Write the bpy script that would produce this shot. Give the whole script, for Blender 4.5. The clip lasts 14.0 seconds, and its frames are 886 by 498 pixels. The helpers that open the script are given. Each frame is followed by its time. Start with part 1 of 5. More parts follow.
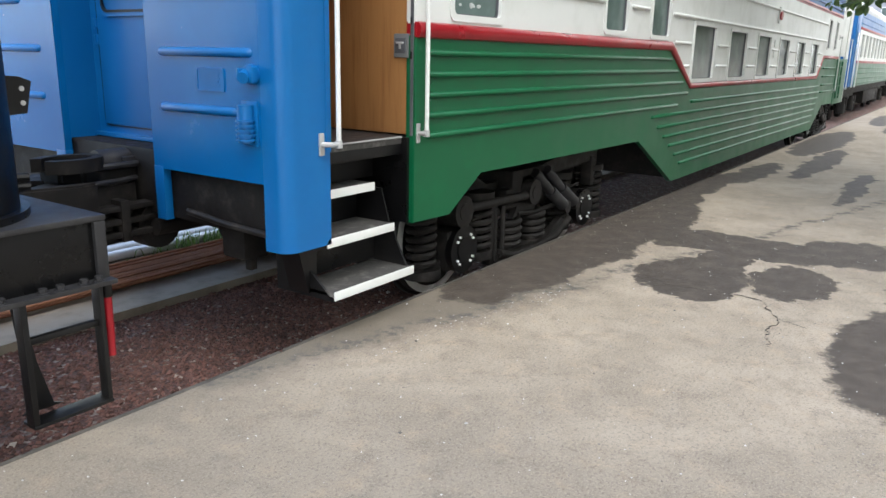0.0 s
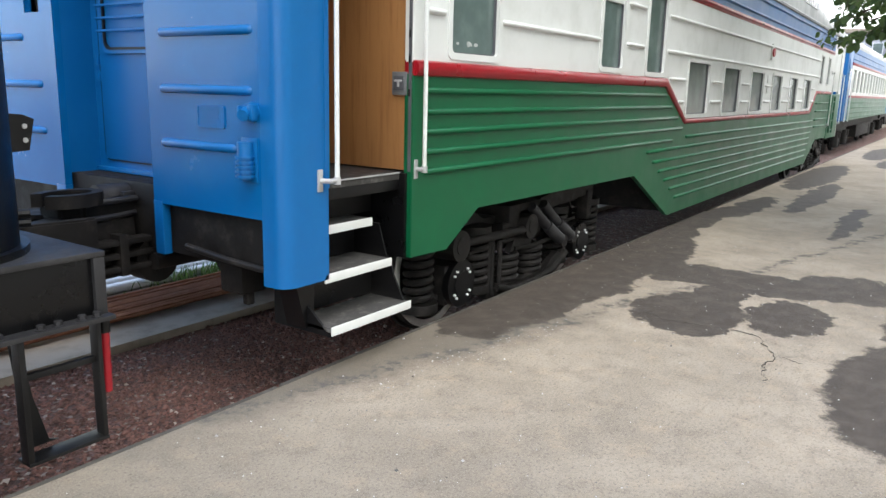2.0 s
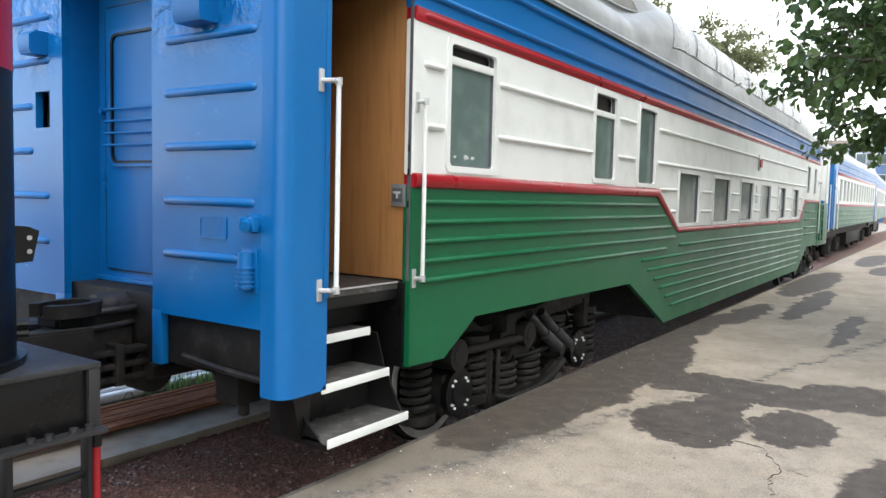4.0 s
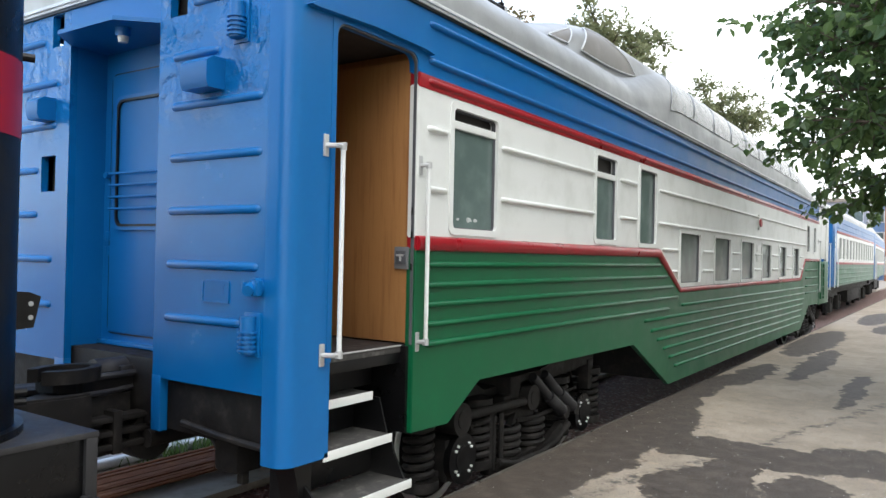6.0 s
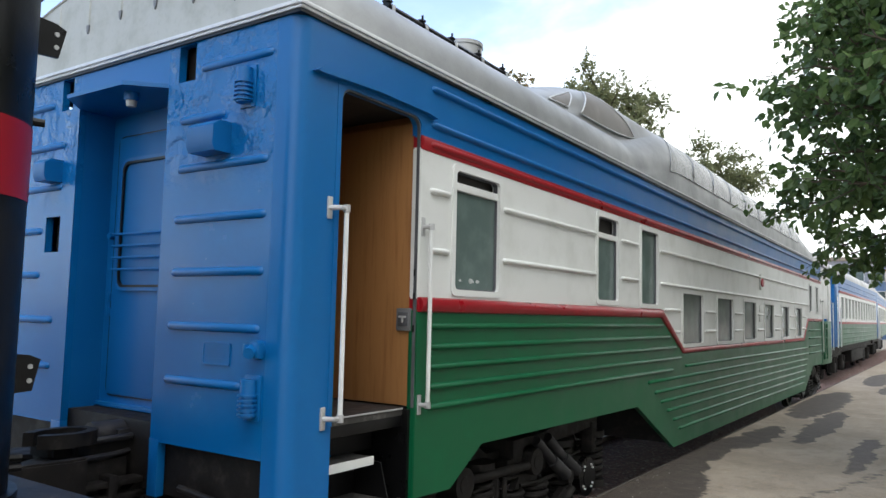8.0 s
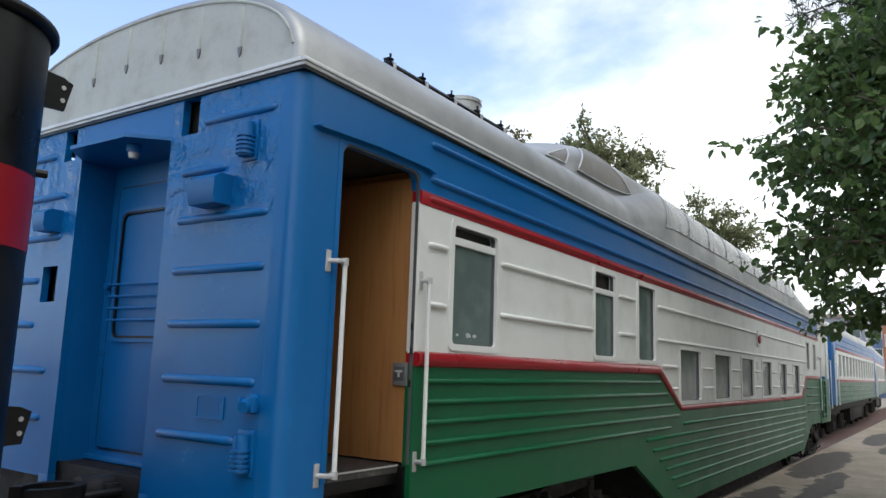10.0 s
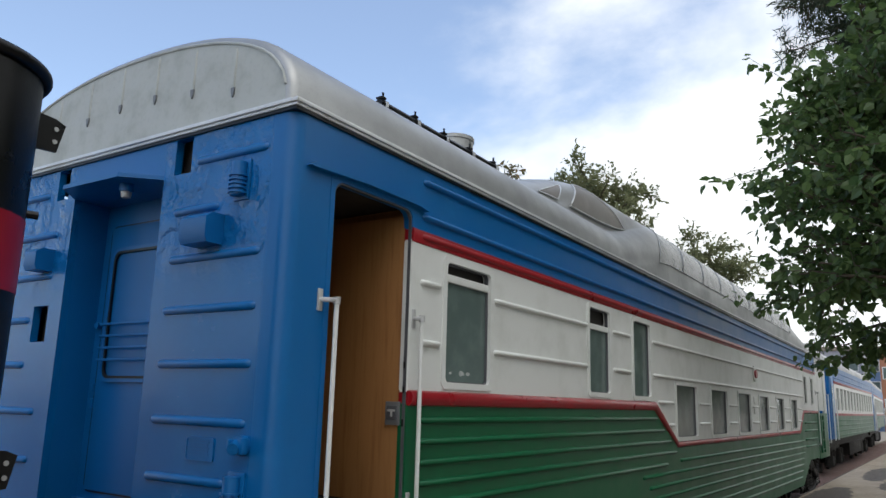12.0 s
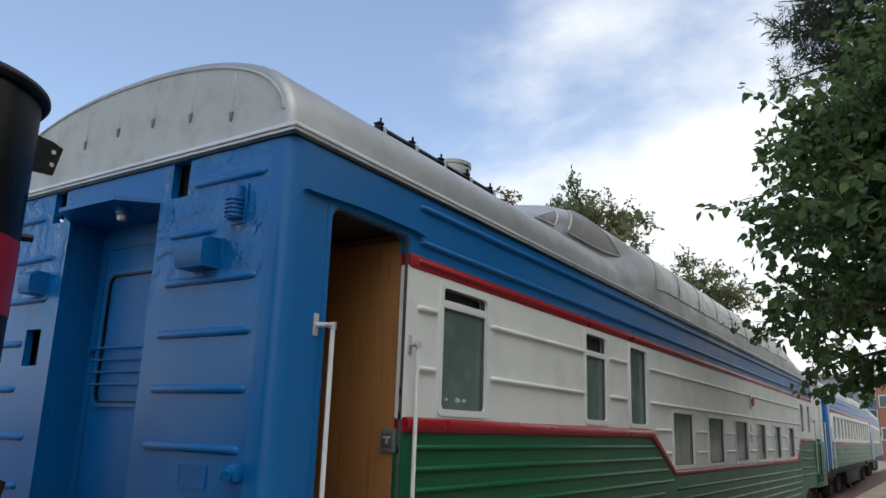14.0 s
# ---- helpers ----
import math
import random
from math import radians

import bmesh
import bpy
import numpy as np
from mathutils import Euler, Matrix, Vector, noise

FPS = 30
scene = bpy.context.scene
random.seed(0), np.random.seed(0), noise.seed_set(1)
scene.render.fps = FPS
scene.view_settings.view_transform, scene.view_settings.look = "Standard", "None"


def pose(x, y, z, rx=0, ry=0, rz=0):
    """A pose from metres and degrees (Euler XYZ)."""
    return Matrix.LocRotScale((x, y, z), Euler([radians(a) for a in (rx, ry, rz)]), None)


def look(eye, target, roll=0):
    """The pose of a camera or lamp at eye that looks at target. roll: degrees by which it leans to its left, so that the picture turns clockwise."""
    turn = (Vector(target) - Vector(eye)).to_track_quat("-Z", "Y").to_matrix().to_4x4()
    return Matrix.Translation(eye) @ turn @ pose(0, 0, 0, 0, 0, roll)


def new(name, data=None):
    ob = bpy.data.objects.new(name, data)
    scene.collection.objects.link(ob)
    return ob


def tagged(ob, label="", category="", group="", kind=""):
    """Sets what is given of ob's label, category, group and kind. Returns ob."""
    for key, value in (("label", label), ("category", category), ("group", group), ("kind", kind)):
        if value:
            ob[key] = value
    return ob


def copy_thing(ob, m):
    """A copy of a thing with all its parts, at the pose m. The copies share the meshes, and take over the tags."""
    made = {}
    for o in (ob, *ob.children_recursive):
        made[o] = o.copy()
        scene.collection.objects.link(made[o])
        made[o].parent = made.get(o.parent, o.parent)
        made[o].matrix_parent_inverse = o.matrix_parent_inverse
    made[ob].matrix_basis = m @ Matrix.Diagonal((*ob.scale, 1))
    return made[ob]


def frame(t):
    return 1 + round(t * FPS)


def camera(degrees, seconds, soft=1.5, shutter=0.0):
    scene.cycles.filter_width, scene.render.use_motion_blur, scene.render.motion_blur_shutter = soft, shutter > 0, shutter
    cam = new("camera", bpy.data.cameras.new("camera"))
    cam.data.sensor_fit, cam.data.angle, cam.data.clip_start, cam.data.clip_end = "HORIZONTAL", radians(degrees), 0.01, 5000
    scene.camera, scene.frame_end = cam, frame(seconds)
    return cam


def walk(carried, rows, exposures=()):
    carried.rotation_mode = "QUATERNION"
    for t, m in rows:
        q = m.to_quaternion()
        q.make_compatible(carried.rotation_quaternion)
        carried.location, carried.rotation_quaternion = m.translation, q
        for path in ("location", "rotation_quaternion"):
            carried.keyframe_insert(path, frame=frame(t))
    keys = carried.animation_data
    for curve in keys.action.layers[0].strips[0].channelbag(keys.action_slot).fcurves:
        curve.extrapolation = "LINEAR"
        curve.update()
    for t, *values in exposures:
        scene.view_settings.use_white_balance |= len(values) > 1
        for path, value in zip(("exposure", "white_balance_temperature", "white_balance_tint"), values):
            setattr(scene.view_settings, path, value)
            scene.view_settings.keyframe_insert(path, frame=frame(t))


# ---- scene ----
cam = camera(60.9, 14.0)
PATH = [
    (0, (-2.647, -2.802, 1.554), (-1.052, -1.702, 1.056), 1.2),
    (0.5, (-2.655, -2.805, 1.565), (-1.06, -1.705, 1.071), 1.4),
    (1, (-2.659, -2.816, 1.572), (-1.061, -1.712, 1.093), 1.1),
    (1.5, (-2.658, -2.812, 1.577), (-1.052, -1.709, 1.126), 1.1),
    (2, (-2.662, -2.811, 1.585), (-1.049, -1.706, 1.167), 1.4),
    (2.5, (-2.664, -2.807, 1.588), (-1.039, -1.694, 1.244), 1.4),
    (3, (-2.676, -2.814, 1.593), (-1.039, -1.693, 1.346), 1.2),
    (3.5, (-2.682, -2.815, 1.599), (-1.038, -1.691, 1.413), 1.3),
    (6, (-2.678, -2.782, 1.631), (-1.028, -1.652, 1.646), 1.2),
    (6.5, (-2.677, -2.777, 1.637), (-1.029, -1.645, 1.69), 1.4),
    (7, (-2.68, -2.773, 1.643), (-1.034, -1.64, 1.735), 1.6),
    (7.5, (-2.68, -2.776, 1.646), (-1.036, -1.644, 1.779), 1.4),
    (8, (-2.683, -2.772, 1.651), (-1.042, -1.642, 1.82), 1.3),
    (10.5, (-2.694, -2.766, 1.666), (-1.066, -1.653, 2.0), 2.0),
    (11, (-2.691, -2.78, 1.671), (-1.066, -1.67, 2.027), 1.9),
    (11.5, (-2.689, -2.778, 1.673), (-1.063, -1.675, 2.049), 1.6),
    (12, (-2.684, -2.785, 1.683), (-1.061, -1.685, 2.08), 1.6),
    (12.5, (-2.683, -2.785, 1.683), (-1.063, -1.69, 2.104), 1.7),
    (13, (-2.681, -2.775, 1.682), (-1.063, -1.685, 2.123), 1.6),
    (13.5, (-2.68, -2.775, 1.683), (-1.063, -1.689, 2.138), 1.7),
    (14, (-2.677, -2.771, 1.688), (-1.061, -1.687, 2.15), 1.9),
]

rows = [(t, look(eye, target, roll)) for t, eye, target, roll in PATH]
EXPOSURES = [(0, 0.57), (2, 0.60), (3.5, 0.64), (6, 0.38), (8, -0.10), (10.5, -0.5), (12, -0.72), (14, -0.86)]
walk(cam, rows, EXPOSURES)

# ---- world and sun ----
world = bpy.data.worlds.new("sky")
scene.world = world
world.use_nodes = True
wn, wl = world.node_tree.nodes, world.node_tree.links
wn.clear()
w_out = wn.new("ShaderNodeOutputWorld")
w_bg = wn.new("ShaderNodeBackground")
w_sky = wn.new("ShaderNodeTexSky")
w_sky.sky_type = "NISHITA"
w_sky.sun_disc = False
w_sky.sun_elevation = radians(62)
w_sky.sun_rotation = radians(215)
w_gain = wn.new("ShaderNodeVectorMath")
w_gain.operation = "SCALE"
w_gain.inputs["Scale"].default_value = 0.40
w_co = wn.new("ShaderNodeTexCoord")
w_map = wn.new("ShaderNodeMapping")
w_map.inputs["Scale"].default_value = (1.0, 1.0, 1.6)
w_noise = wn.new("ShaderNodeTexNoise")
w_noise.inputs["Scale"].default_value = 2.3
w_noise.inputs["Detail"].default_value = 9
w_noise.inputs["Roughness"].default_value = 0.55
w_noise.inputs["Distortion"].default_value = 0.15
w_sep = wn.new("ShaderNodeSeparateXYZ")
w_low = wn.new("ShaderNodeMapRange")      # thicker cloud towards the horizon
w_low.inputs["From Min"].default_value = 0.62
w_low.inputs["From Max"].default_value = 0.12
w_low.inputs["To Min"].default_value = -0.10
w_low.inputs["To Max"].default_value = 0.26
w_add = wn.new("ShaderNodeMath")
w_add.operation = "ADD"
w_side = wn.new("ShaderNodeVectorMath")   # clear sky over the far side of the coach
w_side.operation = "DOT_PRODUCT"
w_side.inputs[1].default_value = (0.05, -0.42, 0.0)
w_add2 = wn.new("ShaderNodeMath")
w_add2.operation = "ADD"
w_ramp = wn.new("ShaderNodeMapRange")
w_ramp.inputs["To Min"].default_value = 0.06
w_ramp.interpolation_type = "SMOOTHSTEP"
w_ramp.inputs["From Min"].default_value = 0.31
w_ramp.inputs["From Max"].default_value = 0.63
w_mix = wn.new("ShaderNodeMix")
w_mix.data_type = "RGBA"
w_mix.inputs[7].default_value = (2.05, 2.10, 2.14, 1)
wl.new(w_co.outputs["Generated"], w_map.inputs["Vector"])
wl.new(w_map.outputs["Vector"], w_noise.inputs["Vector"])
wl.new(w_co.outputs["Generated"], w_sep.inputs["Vector"])
wl.new(w_sep.outputs["Z"], w_low.inputs["Value"])
wl.new(w_noise.outputs["Fac"], w_add.inputs[0])
wl.new(w_low.outputs["Result"], w_add.inputs[1])
wl.new(w_co.outputs["Generated"], w_side.inputs[0])
wl.new(w_add.outputs[0], w_add2.inputs[0])
wl.new(w_side.outputs["Value"], w_add2.inputs[1])
wl.new(w_add2.outputs[0], w_ramp.inputs["Value"])
wl.new(w_ramp.outputs["Result"], w_mix.inputs[0])
wl.new(w_sky.outputs["Color"], w_gain.inputs[0])
wl.new(w_gain.outputs["Vector"], w_mix.inputs[6])
wl.new(w_mix.outputs[2], w_bg.inputs["Color"])
w_bg.inputs["Strength"].default_value = 1.0
wl.new(w_bg.outputs["Background"], w_out.inputs["Surface"])

sun = new("sun", bpy.data.lights.new("sun", "SUN"))
sun.data.energy = 1.1
sun.data.angle = radians(40)
sun.data.color = (1.0, 0.96, 0.9)
sun.matrix_world = look((-3.2, -3.4, 8.0), (0, 0, 0))


# ---- materials ----
def nodes_of(name):
    m = bpy.data.materials.new(name)
    m.use_nodes = True
    return m, m.node_tree.nodes, m.node_tree.links, m.node_tree.nodes["Principled BSDF"]


def noise_node(n, l, scale, detail=4, rough=0.6, stretch=(1, 1, 1), dist=0.0):
    co = n.new("ShaderNodeTexCoord")
    mp = n.new("ShaderNodeMapping")
    mp.inputs["Scale"].default_value = stretch
    tx = n.new("ShaderNodeTexNoise")
    tx.inputs["Scale"].default_value = scale
    tx.inputs["Detail"].default_value = detail
    tx.inputs["Roughness"].default_value = rough
    tx.inputs["Distortion"].default_value = dist
    l.new(co.outputs["Object"], mp.inputs["Vector"])
    l.new(mp.outputs["Vector"], tx.inputs["Vector"])
    return tx.outputs["Fac"]


def ramp(n, l, fac, lo, hi, a=0.0, b=1.0):
    r = n.new("ShaderNodeMapRange")
    r.interpolation_type = "SMOOTHSTEP"
    for key, v in (("From Min", lo), ("From Max", hi), ("To Min", a), ("To Max", b)):
        r.inputs[key].default_value = v
    l.new(fac, r.inputs["Value"])
    return r.outputs["Result"]


def mixc(n, l, fac, a, b):
    m = n.new("ShaderNodeMix")
    m.data_type = "RGBA"
    if isinstance(fac, float):
        m.inputs[0].default_value = fac
    else:
        l.new(fac, m.inputs[0])
    for sock, c in ((6, a), (7, b)):
        if isinstance(c, tuple):
            m.inputs[sock].default_value = (*c, 1)
        else:
            l.new(c, m.inputs[sock])
    return m.outputs[2]


def bump(n, l, bsdf, heights):
    last = None
    for h, strength, dist in heights:
        b = n.new("ShaderNodeBump")
        b.inputs["Strength"].default_value = strength
        b.inputs["Distance"].default_value = dist
        l.new(h, b.inputs["Height"])
        if last:
            l.new(last, b.inputs["Normal"])
        last = b.outputs["Normal"]
    l.new(last, bsdf.inputs["Normal"])


def surface(name, base, worn, rough=(0.3, 0.5), metal=0.0, grain=60, blotch=2.5, wear=(0.45, 0.75), wave=0.0, fine=0.15, stretch=(1, 1, 1), spec=0.5, speck=0.5):
    """Paint, metal or the like: colour that drifts at two scales, uneven gloss, gentle dents and a fine grain."""
    m, n, l, b = nodes_of(name)
    big = noise_node(n, l, blotch, 5, 0.6, stretch)
    small = noise_node(n, l, grain, 3, 0.6, stretch)
    c1 = mixc(n, l, ramp(n, l, big, *wear), base, worn)
    dark = tuple(0.82 * c for c in base)
    c2 = mixc(n, l, ramp(n, l, small, 0.5, 0.75, 0.0, speck), c1, dark)
    l.new(c2, b.inputs["Base Color"])
    l.new(ramp(n, l, big, 0.3, 0.7, rough[0], rough[1]), b.inputs["Roughness"])
    b.inputs["Metallic"].default_value = metal
    b.inputs["Specular IOR Level"].default_value = spec
    hs = [(small, fine, 0.002)] if fine else []
    if wave:
        hs.append((noise_node(n, l, 3.2, 2, 0.4), wave, 0.02))
    if hs:
        bump(n, l, b, hs)
    return m


BLUE = surface("blue_paint", (0.001, 0.113, 0.340), (0.002, 0.128, 0.370), (0.32, 0.42), spec=0.40, wave=0, grain=45, speck=0.05, fine=0)


def patched_paint():
    """The same blue over old, badly flaked coats: raised islands of paint high on the panel, smooth lower down."""
    m = surface("blue_paint_patched", (0.001, 0.113, 0.340), (0.002, 0.130, 0.375), (0.16, 0.28), spec=0.42, grain=26, speck=0.08, fine=0.08)
    n, l = m.node_tree.nodes, m.node_tree.links
    b = n["Principled BSDF"]
    old = b.inputs["Normal"].links[0].from_socket
    flake = ramp(n, l, noise_node(n, l, 5.5, 4, 0.55, dist=0.1), 0.36, 0.66)
    co = n.new("ShaderNodeTexCoord")
    sp = n.new("ShaderNodeSeparateXYZ")
    l.new(co.outputs["Object"], sp.inputs["Vector"])
    up = ramp(n, l, sp.outputs["Z"], 2.2, 2.7, 0.02, 1.0)
    mul = n.new("ShaderNodeMath")
    mul.operation = "MULTIPLY"
    l.new(flake, mul.inputs[0])
    l.new(up, mul.inputs[1])
    bp = n.new("ShaderNodeBump")
    bp.inputs["Strength"].default_value = 0.5
    bp.inputs["Distance"].default_value = 0.025
    l.new(mul.outputs[0], bp.inputs["Height"])
    l.new(old, bp.inputs["Normal"])
    wavy = n.new("ShaderNodeBump")
    wavy.inputs["Strength"].default_value = 0.1
    wavy.inputs["Distance"].default_value = 0.02
    l.new(noise_node(n, l, 3.5, 2, 0.4), wavy.inputs["Height"])
    l.new(bp.outputs["Normal"], wavy.inputs["Normal"])
    l.new(wavy.outputs["Normal"], b.inputs["Normal"])
    return m


BLUE_ROUGH = patched_paint()
GREEN = surface("green_paint", (0.001, 0.090, 0.034), (0.002, 0.108, 0.041), (0.34, 0.44), spec=0.40, wave=0, speck=0.04, fine=0)
RED = surface("red_paint", (0.27, 0.005, 0.012), (0.33, 0.010, 0.018), (0.26, 0.42), wave=0.025, speck=0.1, fine=0)
WHITE = surface("white_paint", (0.69, 0.71, 0.69), (0.60, 0.62, 0.59), (0.32, 0.48), wave=0.025, speck=0.1, fine=0)
SILVER = surface("silver_paint", (0.36, 0.37, 0.37), (0.29, 0.30, 0.30), (0.32, 0.5), metal=0.55, wave=0.5, blotch=1.6)
ROOF_END = surface("grey_roof_paint", (0.42, 0.44, 0.42), (0.34, 0.36, 0.34), (0.45, 0.65), wave=0.6, blotch=5, grain=30, fine=0.3)
BLACK = surface("black_paint", (0.0045, 0.0045, 0.005), (0.012, 0.0115, 0.011), (0.25, 0.5), spec=0.3, grain=80, wave=0.15, fine=0.3)
GRIME = surface("grimy_black_steel", (0.010, 0.009, 0.0085), (0.034, 0.030, 0.027), (0.5, 0.8), spec=0.25, grain=50, blotch=9, fine=0.6)
TREAD = surface("dusty_step_tread", (0.04, 0.038, 0.036), (0.13, 0.125, 0.115), (0.7, 0.9), grain=120, blotch=14, fine=0.8)
DECK = surface("worn_black_plate", (0.018, 0.018, 0.02), (0.045, 0.044, 0.045), (0.4, 0.6), grain=70, blotch=7, fine=0.7)
STEEL = surface("worn_steel", (0.50, 0.51, 0.51), (0.36, 0.36, 0.36), (0.4, 0.6), metal=0.4)
TYRE = surface("pale_grey_rim_paint", (0.80, 0.80, 0.78), (0.66, 0.66, 0.63), (0.5, 0.7))
WOOD = surface("wood_laminate", (0.33, 0.16, 0.057), (0.25, 0.11, 0.037), (0.4, 0.5), grain=40, blotch=5, stretch=(6, 6, 0.4), fine=0.06)
LOCK_GREY = surface("grey_lock_metal", (0.17, 0.18, 0.19), (0.25, 0.26, 0.27), (0.4, 0.6), metal=0.3)
RUBBER = surface("grey_rubber_trim", (0.075, 0.08, 0.09), (0.11, 0.115, 0.125), (0.5, 0.7))
RUST = surface("rusty_bar", (0.27, 0.115, 0.06), (0.40, 0.19, 0.105), (0.8, 0.95), blotch=8, grain=90, fine=0.8)
GALV = surface("galvanised_pipe", (0.66, 0.65, 0.62), (0.50, 0.49, 0.46), (0.35, 0.5), metal=0.25)
CONCRETE = surface("concrete", (0.32, 0.275, 0.22), (0.21, 0.18, 0.145), (0.85, 0.95), grain=70, blotch=4, fine=0.7)
KERB = surface("kerb_stone", (0.058, 0.052, 0.044), (0.125, 0.112, 0.096), (0.85, 0.95), grain=60, blotch=6, fine=0.8)
BARK = surface("bark", (0.10, 0.075, 0.055), (0.16, 0.13, 0.10), (0.85, 0.95), grain=30, blotch=6, fine=1.0)
DARK = surface("dark_interior", (0.03, 0.027, 0.025), (0.045, 0.04, 0.035), (0.6, 0.8))
CURTAIN = surface("pale_curtain", (0.42, 0.45, 0.44), (0.30, 0.33, 0.32), (0.8, 0.9), stretch=(8, 8, 0.3))
BUILDING = surface("grey_render", (0.36, 0.37, 0.40), (0.30, 0.31, 0.34), (0.8, 0.9))
BUILDING_BLUE = surface("blue_cladding", (0.16, 0.27, 0.45), (0.2, 0.3, 0.46), (0.5, 0.6))
BRICK_RED = surface("orange_render", (0.36, 0.16, 0.09), (0.3, 0.14, 0.08), (0.8, 0.9))
LIGHTCREAM = surface("lamp_glass", (0.05, 0.06, 0.075), (0.08, 0.09, 0.10), (0.1, 0.2))


def glass_pane(name, tint, rough=0.06, trans=0.0, spec=0.7):
    """A pane that lets part of the room be seen and mirrors the sky."""
    m, n, l, b = nodes_of(name)
    f = noise_node(n, l, 3.2, 4, 0.6)
    l.new(mixc(n, l, ramp(n, l, f, 0.4, 0.75), tint, tuple(min(1, c * 1.35 + 0.008) for c in tint)), b.inputs["Base Color"])
    l.new(ramp(n, l, f, 0.3, 0.7, rough, rough + 0.1), b.inputs["Roughness"])
    b.inputs["Specular IOR Level"].default_value = spec
    b.inputs["Transmission Weight"].default_value = trans
    b.inputs["IOR"].default_value = 1.45
    return m


GLASS = glass_pane("dusty_window_glass", (0.10, 0.14, 0.132), 0.14, spec=0.5)
GLASS_PALE = glass_pane("pale_window_glass", (0.17, 0.19, 0.185), 0.08)
GLASS_DOME = glass_pane("dome_glass", (0.062, 0.075, 0.064), 0.20, spec=0.22)
GLASS_SCREEN = glass_pane("clouded_dome_screen", (0.17, 0.162, 0.152), 0.35, spec=0.25)
RIM = surface("pale_silver_rim", (0.62, 0.64, 0.65), (0.5, 0.52, 0.53), (0.35, 0.5), metal=0.3)


def leaf_material(name, a, b_, shine=0.45):
    m, n, l, b = nodes_of(name)
    geo = n.new("ShaderNodeNewGeometry")
    l.new(mixc(n, l, geo.outputs["Random Per Island"], a, b_), b.inputs["Base Color"])
    b.inputs["Roughness"].default_value = shine
    tr = n.new("ShaderNodeBsdfTranslucent")
    l.new(mixc(n, l, geo.outputs["Random Per Island"], tuple(1.6 * c for c in a), tuple(1.6 * c for c in b_)), tr.inputs["Color"])
    mix = n.new("ShaderNodeMixShader")
    mix.inputs[0].default_value = 0.42
    l.new(b.outputs[0], mix.inputs[1])
    l.new(tr.outputs[0], mix.inputs[2])
    l.new(mix.outputs[0], n["Material Output"].inputs["Surface"])
    return m


LEAF = leaf_material("broad_leaves", (0.050, 0.092, 0.030), (0.125, 0.19, 0.060))
LEAF_FAR = leaf_material("far_leaves", (0.115, 0.135, 0.065), (0.22, 0.23, 0.12), 0.7)
LEAF_WALNUT = leaf_material("yellowing_leaves", (0.09, 0.095, 0.035), (0.17, 0.12, 0.05), 0.6)
NEEDLE = leaf_material("pine_needles", (0.035, 0.055, 0.03), (0.07, 0.09, 0.05), 0.6)
GRASS = leaf_material("grass_blades", (0.06, 0.11, 0.02), (0.12, 0.17, 0.05), 0.7)


